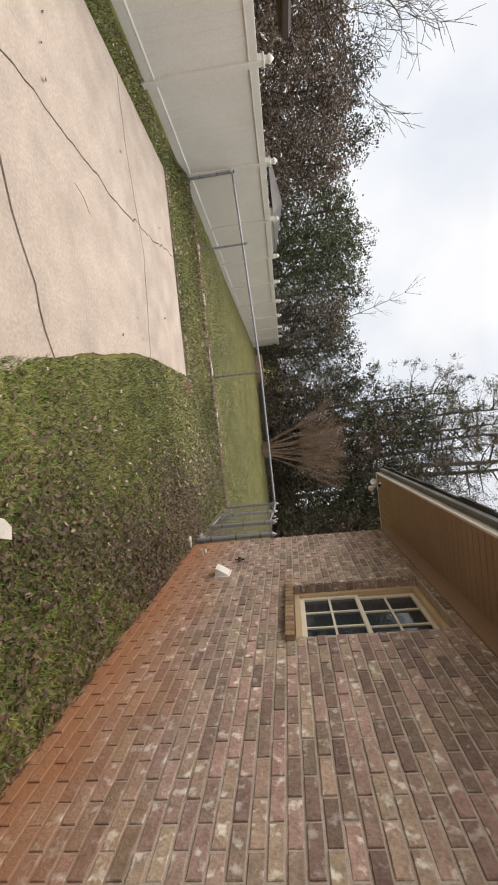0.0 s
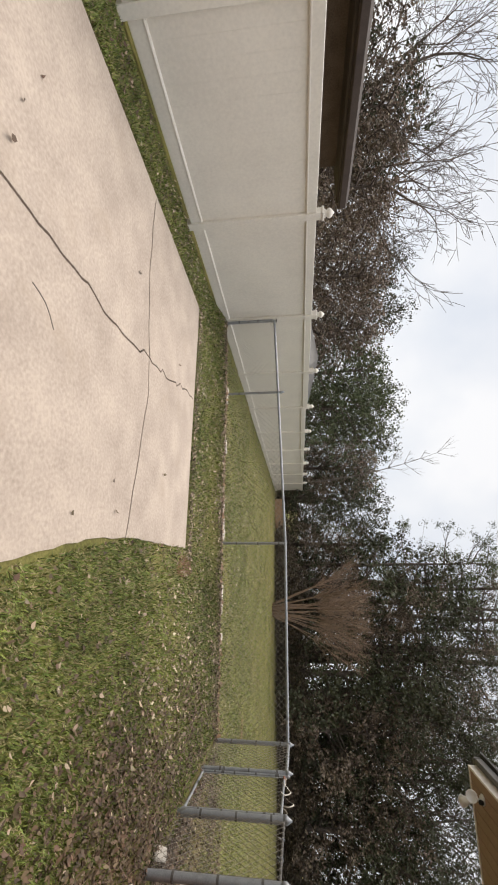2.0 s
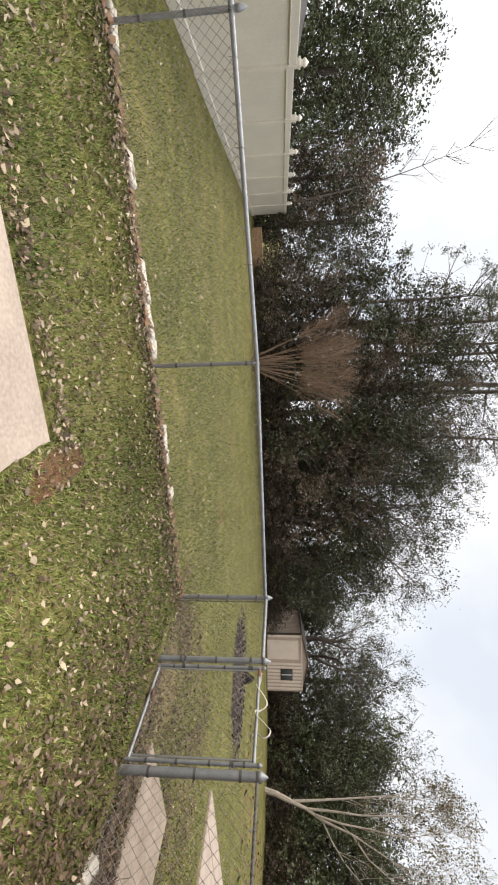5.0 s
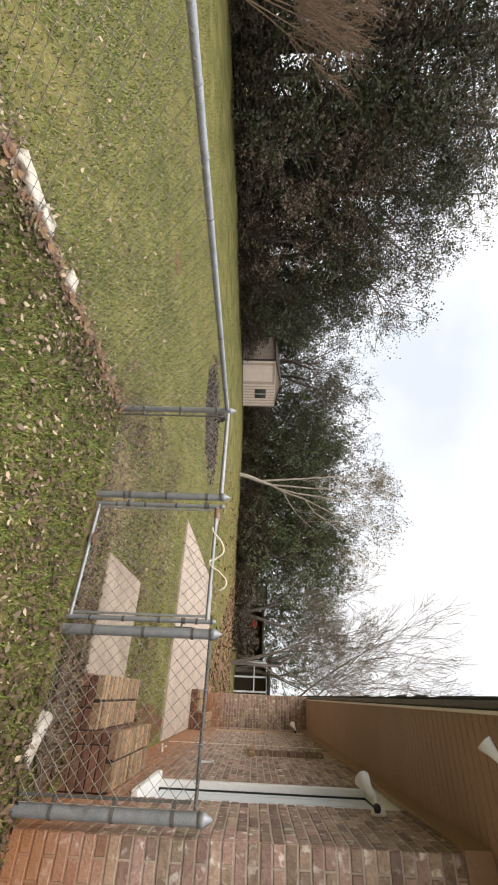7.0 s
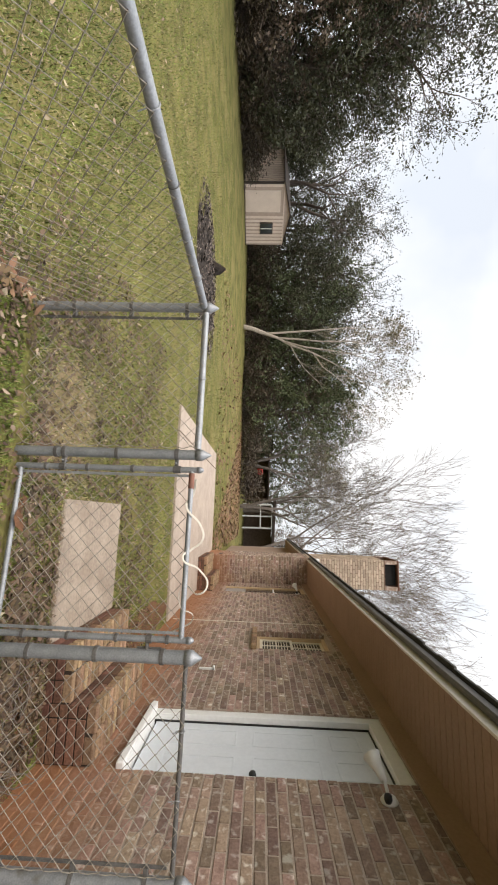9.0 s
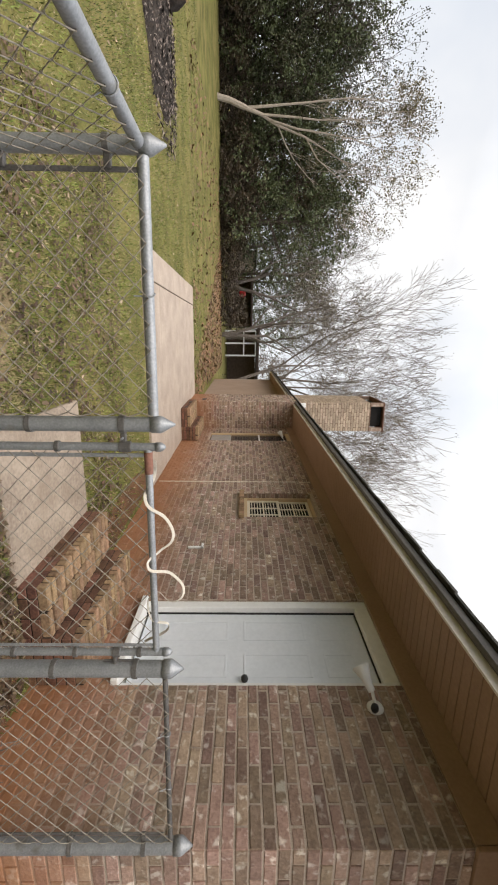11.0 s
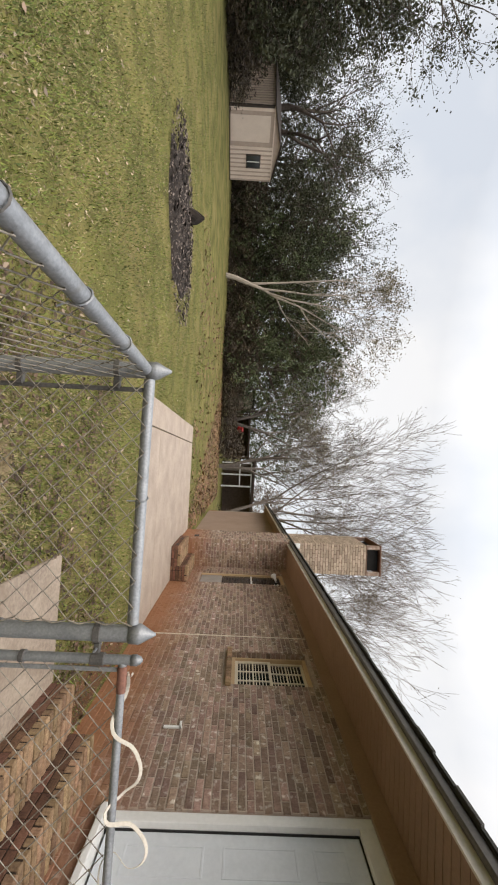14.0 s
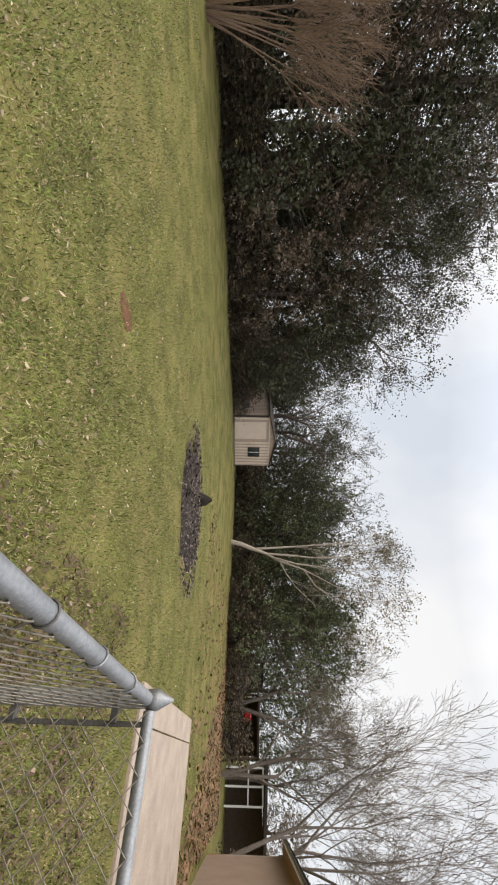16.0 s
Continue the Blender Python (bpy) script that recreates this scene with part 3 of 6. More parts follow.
for (x, y), inward in ((GA, -1), (GB, 1)):
    bar = part("gate_tension_bar", box(bmesh.new(), x - 0.003, x + 0.003, y + inward * 0.035 - 0.008, y + inward * 0.035 + 0.008, 0.06, 1.06, bevel=0.002), galv, gate)
    for z in (0.2, 0.45, 0.72, 1.0):
        part("clip", band(bmesh.new(), x, y, z, 0.0172, 0.010), galv_dark, bar)
smooth(part("tape_wrap", tube(bmesh.new(), (0.0592, 2.095, 1.075), (0.0560, 2.005, 1.075), 0.0172, n=12, caps=False), tape_mat, gate, "dull red tape wound round the bar"))

# strap wound round the gate's top bar
cu = bpy.data.curves.new("strap", "CURVE")
cu.dimensions, cu.bevel_depth, cu.extrude, cu.resolution_u = "3D", 0.0012, 0.0052, 8
sp = cu.splines.new("BEZIER")
strap_pts = [(0.055, 2.06, 1.10), (0.10, 1.98, 1.085), (0.03, 1.90, 1.06), (0.06, 1.80, 1.14), (0.055, 1.72, 1.16), (0.05, 1.66, 1.10), (0.01, 1.62, 1.06), (0.06, 1.55, 1.15), (0.05, 1.47, 1.20), (0.05, 1.42, 1.15), (0.06, 1.46, 1.07), (0.02, 1.36, 1.06), (0.05, 1.30, 1.13), (0.045, 1.22, 1.02)]
sp.bezier_points.add(len(strap_pts) - 1)
for p, c in zip(sp.bezier_points, strap_pts):
    p.co, p.handle_left_type, p.handle_right_type = c, "AUTO", "AUTO"
cu.materials.append(rope_mat)
tagged(new("strap", cu), "flat off-white strap looped loosely round the gate's top bar", "strap")


# ---- white vinyl fence ----
def vinyl_bay(length):
    """One bay of the fence: a post with its finial, and the boards and rails up to the next post."""
    t = thing("privacy_fence", "white vinyl privacy fence bay with a finial-topped post", "fence", "white vinyl fence bays")
    part("post", box(bmesh.new(), -0.06, 0.06, -0.06, 0.06, -0.35, 1.80, bevel=0.006), vinyl, t)
    part("collar", box(bmesh.new(), -0.072, 0.072, -0.072, 0.072, 1.80, 1.835, bevel=0.008), vinyl, t)
    smooth(part("finial", lathe(bmesh.new(), [(0.05, 0.0), (0.058, 0.02), (0.04, 0.035), (0.062, 0.06), (0.068, 0.085), (0.05, 0.11), (0.02, 0.135), (0.004, 0.15)], (0, 0, 1.83), n=14), vinyl, t))
    y0, y1 = 0.06, length - 0.06
    n = round((y1 - y0) / 0.2)
    w = (y1 - y0) / n
    shared = None
    for k in range(n):
        if shared is None:
            ob = part("board", box(bmesh.new(), -0.012, 0.012, 0.0003, w - 0.0003, 0.02, 1.66, bevel=0.001), vinyl, t)
            shared = ob.data
        else:
            ob = new("board", shared)
            ob.parent = t
        ob.location.y = y0 + k * w
    part("bottom_rail", box(box(bmesh.new(), -0.040, 0.040, y0, y1, -0.06, 0.11, bevel=0.006), -0.046, 0.046, y0, y1, 0.085, 0.1, bevel=0.003), vinyl, t)
    part("top_rail", box(box(bmesh.new(), -0.040, 0.040, y0, y1, 1.58, 1.73, bevel=0.006), -0.046, 0.046, y0, y1, 1.59, 1.605, bevel=0.003), vinyl, t)
    return t


VX, PITCH = -7.2, 2.44
first_bay = vinyl_bay(PITCH)
y = 0.70 - 4 * PITCH
first_bay.matrix_basis = pose(VX, y, -0.06)
for k in range(1, 13):
    copy_thing(first_bay, pose(VX, y + k * PITCH, -0.06 if k < 7 else -0.10))


# ---- doors and windows of the house ----
def framed_window(name, label, place, w, h, depth, slats=False):
    """A double sash window; local x runs along the wall, y out of it, z up from the sill."""
    t = thing(name, label, "window", kind="structure")
    t.matrix_basis = place
    b = bmesh.new()
    for q in ((0, w, 0, 0.05), (0, w, h - 0.05, h), (0, 0.05, 0.05, h - 0.05), (w - 0.05, w, 0.05, h - 0.05)):
        box(b, q[0], q[1], -depth, -0.08, q[2], q[3], bevel=0.004)
    part("window_frame", b, tan_paint, t, "tan painted outer frame")
    for lo, hi, back_off in ((0.05, h / 2 + 0.02, 0.02), (h / 2 - 0.02, h - 0.05, 0.0)):
        y0 = -depth + back_off
        b = bmesh.new()
        for q in ((0.05, w - 0.05, lo, lo + 0.045), (0.05, w - 0.05, hi - 0.04, hi), (0.05, 0.095, lo + 0.045, hi - 0.04), (w - 0.095, w - 0.05, lo + 0.045, hi - 0.04)):
            box(b, q[0], q[1], y0 - 0.02, y0 + 0.02, q[2], q[3], bevel=0.003)
        sash = part("sash", b, cream_paint, t, "cream painted sash")
        part("pane", box(bmesh.new(), 0.09, w - 0.09, y0 - 0.004, y0 + 0.002, lo + 0.04, hi - 0.035), glass, sash, "dark glass pane")
        b = bmesh.new()
        inner = (w - 0.19) / 3
        for k in (1, 2):
            box(b, 0.095 + k * inner - 0.010, 0.095 + k * inner + 0.010, y0 + 0.003, y0 + 0.016, lo + 0.045, hi - 0.04)
        for k in range(3):
            box(b, 0.095 + k * inner + (0.010 if k else 0), 0.095 + (k + 1) * inner - (0.010 if k < 2 else 0), y0 + 0.003, y0 + 0.014, (lo + hi) / 2 - 0.010, (lo + hi) / 2 + 0.010)
        part("glazing_bar", b, cream_paint, sash)
        if slats:
            b = bmesh.new()
            n = 9
            for k in range(n):
                z = lo + 0.07 + k * (hi - lo - 0.12) / n
                box(b, 0.1, w - 0.1, y0 + 0.0035, y0 + 0.006, z, z + 0.012)
            part("blind_slats", b, cream_paint, sash, "pale blind slats")
    return t


framed_window("window_1", "tan framed sash window with dark glass in the side wall", pose(0, -2.80, 1.42, 0, 0, 90), 1.0, 1.18, 0.15)
framed_window("window_2", "cream sash window with blinds in the back wall", pose(4.0, 0, 1.47), 0.93, 1.10, 0.15, slats=True)


# sills of standing bricks
def brick_sill(name, label, u0, u1, z, place):
    t = thing(name, label, "window sill", kind="structure")
    n = round((u1 - u0) / 0.075)
    w = (u1 - u0) / n
    for k in range(n):
        p, q = place(u0 + k * w + 0.004, 0.02, z - 0.075), place(u0 + (k + 1) * w - 0.004, -0.055, z)
        part("brick", box(bmesh.new(), min(p[0], q[0]), max(p[0], q[0]), min(p[1], q[1]), max(p[1], q[1]), z - 0.075, z, bevel=0.005), tread_brick, t)
    return t


brick_sill("trim_sill", "brick rowlock sill under the side window", 1.74, 2.86, 1.42, side_place)
brick_sill("trim_sill", "brick rowlock sill under the back window", 3.95, 4.98, 1.47, back_place)

# back door
door = thing("door_1", "closed white panelled back door in a white frame", "door", kind="structure")
D0, D1, DZ0, DZ1 = 1.02, 2.06, 0.50, 2.67
b = bmesh.new()
box(b, D0, D0 + 0.05, -0.16, -0.02, DZ0, DZ1, bevel=0.004)
box(b, D1 - 0.10, D1, -0.16, -0.015, DZ0, DZ1, bevel=0.006)
box(b, D0 + 0.05, D1 - 0.10, -0.16, -0.015, DZ1 - 0.12, DZ1, bevel=0.006)
part("door_frame", b, white_paint, door)
part("weatherstrip", box(box(bmesh.new(), D1 - 0.106, D1 - 0.1, -0.12, -0.07, DZ0 + 0.03, DZ1 - 0.12), D0 + 0.05, D1 - 0.106, -0.12, -0.07, DZ1 - 0.126, DZ1 - 0.12), rubber, door, "dark weatherstrip")
leaf = part("door_leaf", box(bmesh.new(), D0 + 0.055, D1 - 0.108, -0.13, -0.085, DZ0 + 0.05, DZ1 - 0.128, bevel=0.003), door_paint, door)
dw = D1 - 0.105 - D0 - 0.055
for col in range(2):
    for lo, hi in ((0.18, 0.78), (0.92, 1.48), (1.60, 1.86)):
        u = D0 + 0.055 + 0.11 + col * (dw / 2 - 0.03)
        b = bmesh.new()
        wd = dw / 2 - 0.19
        zz0, zz1 = DZ0 + 0.05 + lo, DZ0 + 0.05 + hi
        for q in ((u, u + wd, zz0, zz0 + 0.018), (u, u + wd, zz1 - 0.018, zz1), (u, u + 0.018, zz0 + 0.018, zz1 - 0.018), (u + wd - 0.018, u + wd, zz0 + 0.018, zz1 - 0.018)):
            box(b, q[0], q[1], -0.085, -0.0815, q[2], q[3], bevel=0.0015)
        part("panel_moulding", b, door_paint, leaf)
smooth(part("door_knob", lathe(bmesh.new(), [(0.012, -0.03), (0.028, -0.015), (0.03, 0.0), (0.026, 0.016), (0.008, 0.026)], (D0 + 0.12, -0.05, DZ0 + 0.98)), rubber, leaf, "dark round door knob"))
part("threshold", box(bmesh.new(), D0, D1, -0.16, 0.05, DZ0 - 0.03, DZ0 + 0.03, bevel=0.008), white_paint, door)

# second door with glass
door2 = thing("door_2", "back door with dark glass above a dull grey panel", "door", kind="structure")
b = bmesh.new()
for q in ((8.5, 8.56, 0.58, 2.66), (9.34, 9.40, 0.58, 2.66), (8.56, 9.34, 2.58, 2.66)):
    box(b, q[0], q[1], -0.12, -0.02, q[2], q[3], bevel=0.004)
part("door_frame", b, tan_paint, door2)
leaf2 = part("door_leaf", box(bmesh.new(), 8.56, 9.34, -0.10, -0.055, 0.60, 1.12, bevel=0.003), screen_grey, door2, "dull grey lower panel")
for lo, hi in ((1.13, 1.84), (1.88, 2.57)):
    part("pane", box(bmesh.new(), 8.58, 9.32, -0.09, -0.06, lo, hi), glass, leaf2, "dark glass pane")
part("mid_rail", box(bmesh.new(), 8.56, 9.34, -0.10, -0.05, 1.84, 1.88), white_paint, leaf2)


# ---- chimney ----
chimney = thing("chimney", "red brick exterior chimney with a capped open top", "chimney", kind="structure")
CX0, CX1, CY = CHIM_X, 11.4, 0.76
part("breast", box(bmesh.new(), CX0, CX1, 0.003, CY, -0.3, SOFFIT + 0.02), mortar, chimney)
part("stack", box(bmesh.new(), CX0, CX1, -0.05, CY, SOFFIT + 0.021, 5.05), stack_mortar, chimney)
for cx, cy in ((CX0 + 0.05, 0.0), (CX1 - 0.05, 0.0), (CX0 + 0.05, CY - 0.05), (CX1 - 0.05, CY - 0.05)):
    part("corner_pier", box(bmesh.new(), cx - 0.05, cx + 0.05, cy - 0.05, cy + 0.05, 5.05, 5.40), brick_mat, chimney)
part("flue", box(bmesh.new(), CX0 + 0.12, CX1 - 0.12, 0.07, CY - 0.12, 5.05, 5.38), black, chimney, "blackened flue opening")
part("cap", box(bmesh.new(), CX0 - 0.012, CX1 + 0.012, -0.062, CY + 0.012, 5.40, 5.445, bevel=0.01), shaded_brick, chimney, "thin dark brick cap slab")
part("flashing", box(bmesh.new(), CX0 - 0.10, CX0 - 0.003, 0.62, EAVE + 0.06, SOFFIT + 0.17, SOFFIT + 0.34, bevel=0.01), white_paint, chimney, "white flashing piece at the roof edge")

# ---- patio, walkway and brick steps ----
patio = thing("pavement_patio", "pale concrete patio slab behind the house", "patio", kind="structure")
for x0, x1, y0, y1 in ((5.2, 6.34, 0.02, 3.40), (6.362, 11.35, 0.02, 3.40), (5.2, 11.35, 3.422, 3.92)):
    part("slab", box(bmesh.new(), x0, x1, y0, y1, -0.3, -0.085, bevel=0.008), concrete, patio)
bm = bmesh.new()
box(bm, 0.97, 2.30, 0.84, 1.95, -0.3, -0.09, bevel=0.012)
solid("pavement_walk", bm, old_concrete, "small pale concrete landing slab below the steps", "slab", kind="structure")


def brick_steps(name, label, levels):
    """Steps of brick: each level is (x0, x1, y0, y1, top); the nosing is a row of standing bricks."""
    t = thing(name, label, "steps")
    for x0, x1, y0, y1, top in levels:
        part("core", box(bmesh.new(), x0 + 0.012, x1 - 0.012, y0, y1 - 0.012, -0.3, top - 0.022), joint_dirt, t)
        n = round((x1 - x0) / 0.075)
        w = (x1 - x0) / n
        rows = [(y1 - 0.20, y1)] + ([(y0, y1 - 0.21)] if y1 - y0 > 0.3 else [])
        for r0, r1 in rows:
            shared = None
            for k in range(n):
                if shared is None:
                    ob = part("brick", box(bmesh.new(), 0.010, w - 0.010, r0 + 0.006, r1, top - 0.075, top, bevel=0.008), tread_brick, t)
                    shared = ob.data
                else:
                    ob = new("brick", shared)
                    ob.parent = t
                ob.location.x = x0 + k * w
                ob.location.z = rng.uniform(-0.006, 0.003)
        z = top - 0.078
        # risers and sides: the brick whose colour carries their shade
        while z > -0.14:
            n2 = round((x1 - x0) / 0.21)
            w2 = (x1 - x0) / n2
            for k in range(n2):
                part("brick", box(bmesh.new(), x0 + k * w2 + 0.005, x0 + (k + 1) * w2 - 0.005, y1 - 0.09, y1 - 0.004, z - 0.062, z, bevel=0.004), shaded_brick, t)
            for s0, s1 in ((x0, x0 + 0.09), (x1 - 0.09, x1)):
                n3 = max(1, round((y1 - y0 - 0.1) / 0.21))
                w3 = (y1 - 0.095 - y0) / n3
                for k in range(n3):
                    part("brick", box(bmesh.new(), s0 + 0.003, s1 - 0.003, y0 + k * w3 + 0.005, y0 + (k + 1) * w3 - 0.005, z - 0.062, z, bevel=0.004), shaded_brick, t)
            z -= 0.072
    return t


brick_steps("brick_steps", "worn red brick steps at the white back door", [(1.0, 2.30, 0.42, 0.84, 0.10), (1.0, 2.30, 0.012, 0.42, 0.30)])
brick_steps("brick_steps", "low brick stoop beside the chimney", [(8.42, 9.93, 0.35, 0.82, 0.14), (8.42, 9.93, 0.012, 0.35, 0.33)])

# ---- shed ----
shed = thing("garden_shed", "pinkish beige sided garden shed with a small window", "shed")
SD = pose(19.3, 21.8, -0.16, 0, 0, -23)
SW, SL, SH, SP = 3.95, 4.6, 2.5, 0.42
b = bmesh.new()
prof = [(0, 0), (SW, 0), (SW, SH), (SW / 2, SH + SP), (0, SH)]
f0 = [b.verts.new((x, 0, z)) for x, z in prof]
f1 = [b.verts.new((x, SL, z)) for x, z in prof]
b.faces.new(f0)
b.faces.new(f1[::-1])
for k in range(5):
    b.faces.new((f0[k], f1[k], f1[(k + 1) % 5], f0[(k + 1) % 5]))
part("body", b, shed_groove, shed)
for k in range(16):
    x = 0.09 + k * 0.24
    if 0.22 < x < 1.80:
        continue
    part("batten", box(bmesh.new(), x, x + 0.15, -0.03, -0.001, 0.05, SH - 0.02, bevel=0.01), shed_mat, shed)
for k in range(18):
    part("batten", box(bmesh.new(), -0.03, -0.001, 0.10 + k * 0.25, 0.25 + k * 0.25, 0.05, SH - 0.02, bevel=0.01), shed_mat, shed)
part("door_header", box(bmesh.new(), 0.36, 1.84, -0.045, -0.002, SH - 0.19, SH - 0.12, bevel=0.006), shed_groove, shed)
part("eave_band", box(bmesh.new(), -0.04, SW + 0.03, -0.04, -0.031, SH - 0.02, SH + 0.05), shed_mat, shed)
dr = part("door", box(bmesh.new(), 0.44, 1.76, -0.03, -0.002, 0.1, SH - 0.2, bevel=0.008), shed_mat, shed, "plain shed door")
win = part("window", box(bmesh.new(), 2.42, 3.2, -0.05, -0.002, 1.0, 1.85, bevel=0.01), dark_trim, shed, "small dark framed window")
part("mullion", box(bmesh.new(), 2.785, 2.835, -0.07, -0.051, 1.06, 1.79), white_paint, win, "white centre bar")
part("pane", box(bmesh.new(), 2.49, 2.78, -0.055, -0.049, 1.06, 1.79), glass, win)
part("pane", box(bmesh.new(), 2.84, 3.13, -0.055, -0.049, 1.06, 1.79), glass, win)
for sgn in (0, 1):
    b = bmesh.new()
    xa, xb = (-0.12, SW / 2) if sgn == 0 else (SW + 0.12, SW / 2)
    za, zb = SH - 0.02, SH + SP + 0.02
    q = [b.verts.new(p) for p in ((xa, -0.12, za), (xb, -0.12, zb), (xb, SL + 0.1, zb), (xa, SL + 0.1, za), (xa, -0.12, za + 0.05), (xb, -0.12, zb + 0.05), (xb, SL + 0.1, zb + 0.05), (xa, SL + 0.1, za + 0.05))]
    for f in ((0, 1, 2, 3), (4, 5, 6, 7), (0, 1, 5, 4), (1, 2, 6, 5), (2, 3, 7, 6), (3, 0, 4, 7)):
        b.faces.new([q[k] for k in f])
    part("roof_slope", b, dark_trim, shed)
part("corner_board", box(bmesh.new(), -0.05, 0.07, -0.036, 0.05, 0.0, SH), dark_trim, shed)
part("plinth", box(bmesh.new(), -0.03, SW + 0.02, -0.04, SL, -0.1, 0.07), dark_trim, shed)
shed.matrix_basis = SD


# ---- trees ----
def card_mesh(name, centres, sizes, mat, aspect=0.6, droop=0.0, vertical=0.0):
    """Many small leaf quads, folded along the middle, at random turns."""
    n = len(centres)
    d = nrng.normal(size=(n, 3))
    d[:, 2] = d[:, 2] * (1 - droop) - droop + vertical
    d /= np.linalg.norm(d, axis=1)[:, None]
    s = np.cross(d, nrng.normal(size=(n, 3)))
    s /= np.linalg.norm(s, axis=1)[:, None]
    d, s = d * sizes[:, None], s * (sizes * aspect / 2)[:, None]
    c = np.asarray(centres)
    v = np.stack([c, c + d * 0.45 + s, c + d, c + d * 0.45 - s], axis=1).reshape(-1, 3)
    me = bpy.data.meshes.new(name)
    me.vertices.add(n * 4)
    me.vertices.foreach_set("co", v.astype(np.float32).ravel())
    me.loops.add(n * 4)
    me.loops.foreach_set("vertex_index", np.arange(n * 4, dtype=np.int32))
    me.polygons.add(n)
    me.polygons.foreach_set("loop_start", np.arange(0, n * 4, 4, dtype=np.int32))
    me.update(calc_edges=True)
    me.materials.append(mat)
    return me


def card_part(name, parent, *args, **kw):
    ob = new(name, card_mesh(name, *args, **kw))
    ob.parent = parent
    return ob


class Limbs:
    """Tapered limbs gathered into one mesh."""

    def __init__(self, thin=0.0):
        self.thin = thin
        self.v, self.f, self.tips, self.v2, self.f2 = [], [], [], [], []

    def limb(self, a, b, r0, r1, n=6):
        a, b = Vector(a), Vector(b)
        q = (b - a).to_track_quat("Z", "Y").to_matrix()
        vs, fs = (self.v2, self.f2) if self.thin and r0 < self.thin else (self.v, self.f)
        base = len(vs)
        for p, r in ((a, r0), (b, r1)):
            for k in range(n):
                vs.append(tuple(p + q @ Vector((r * math.cos(k * math.tau / n), r * math.sin(k * math.tau / n), 0))))
        for k in range(n):
            fs.append((base + k, base + (k + 1) % n, base + n + (k + 1) % n, base + n + k))

    def grow(self, a, way, length, r, depth, rr, angle=(18, 45), kids=2, bend=0.1, up=0.05, shrink=0.7, pieces=3):
        p, w = Vector(a), Vector(way).normalized()
        sides = 7 if depth > 3 else (4 if depth > 1 else 3)
        steps = pieces if depth > 0 else 2
        turn = rr.uniform(0, math.tau)
        for k in range(steps):
            w = (w + Vector((rr.gauss(0, bend), rr.gauss(0, bend), rr.gauss(0, bend) + up))).normalized()
            q = p + w * (length / steps)
            ra, rb = max(0.0085, r * (1 - 0.4 * k / steps)), max(0.0065, r * (1 - 0.4 * (k + 1) / steps))
            self.limb(p, q, ra, rb, sides)
            p = q
            last = k == steps - 1
            if depth > 0 and k > 0:
                for _ in range(kids if last else 1):
                    turn += 2.4 + rr.uniform(-0.5, 0.5)
                    side = w.orthogonal().normalized()
                    side.rotate(Matrix.Rotation(turn, 3, w))
                    lean = radians(rr.uniform(*angle)) * (0.75 if last else 1.1)
                    t = w * math.cos(lean) + side * math.sin(lean)
                    self.grow(p, t, length * shrink * rr.uniform(0.7, 1.15), rb * (0.8 if last else 0.6), depth - 1, rr, angle, kids, bend, up, shrink, pieces)
        if depth <= 1:
            self.tips.append(tuple(p))

    def fit_height(self, height):
        s = height / max(v[2] for v in self.v + self.v2)
        self.v = [(x * s, y * s, z * s) for x, y, z in self.v]
        self.v2 = [(x * s, y * s, z * s) for x, y, z in self.v2]
        self.tips = [(x * s, y * s, z * s) for x, y, z in self.tips]

    def mesh(self, name, mat):
        me = bpy.data.meshes.new(name)
        me.from_pydata(self.v, [], self.f)
        me.materials.append(mat)
        return me

    def under(self, name, mat, parent):
        ob = new(name, self.mesh(name, mat))
        ob.parent = parent
        if self.v2:
            me = bpy.data.meshes.new("twig_mass")
            me.from_pydata(self.v2, [], self.f2)
            me.materials.append(mat)
            tw = tagged(new("twig_mass", me), kind="stuff")
            tw.parent = parent
        return ob


def sprays(n, centres, r_rng, each=14, spread=0.11):
    """n leaf points gathered in tight sprays round points picked near the given centres."""
    k = max(1, n // each)
    pick = r_rng.integers(0, k, n)
    size = spread * r_rng.uniform(0.5, 1.5, k)
    return centres[pick] + r_rng.normal(size=(n, 3)) * size[pick][:, None]


def blob_points(n, clumps, r_rng, each=14, spread=0.11):
    """Leaf points in sprays, the sprays clustered in clumps (x, y, z, radius), mostly near each clump's skin."""
    k = max(1, n // each)
    weights = np.array([c[3] ** 2 for c in clumps])
    pick = r_rng.choice(len(clumps), size=k, p=weights / weights.sum())
    d = r_rng.normal(size=(k, 3))
    d /= np.linalg.norm(d, axis=1)[:, None]
    rad = r_rng.uniform(0.2, 1.0, size=k) ** 0.6
    c = np.array(clumps)
    return sprays(n, c[pick, :3] + d * (rad * c[pick, 3])[:, None], r_rng, each, spread)


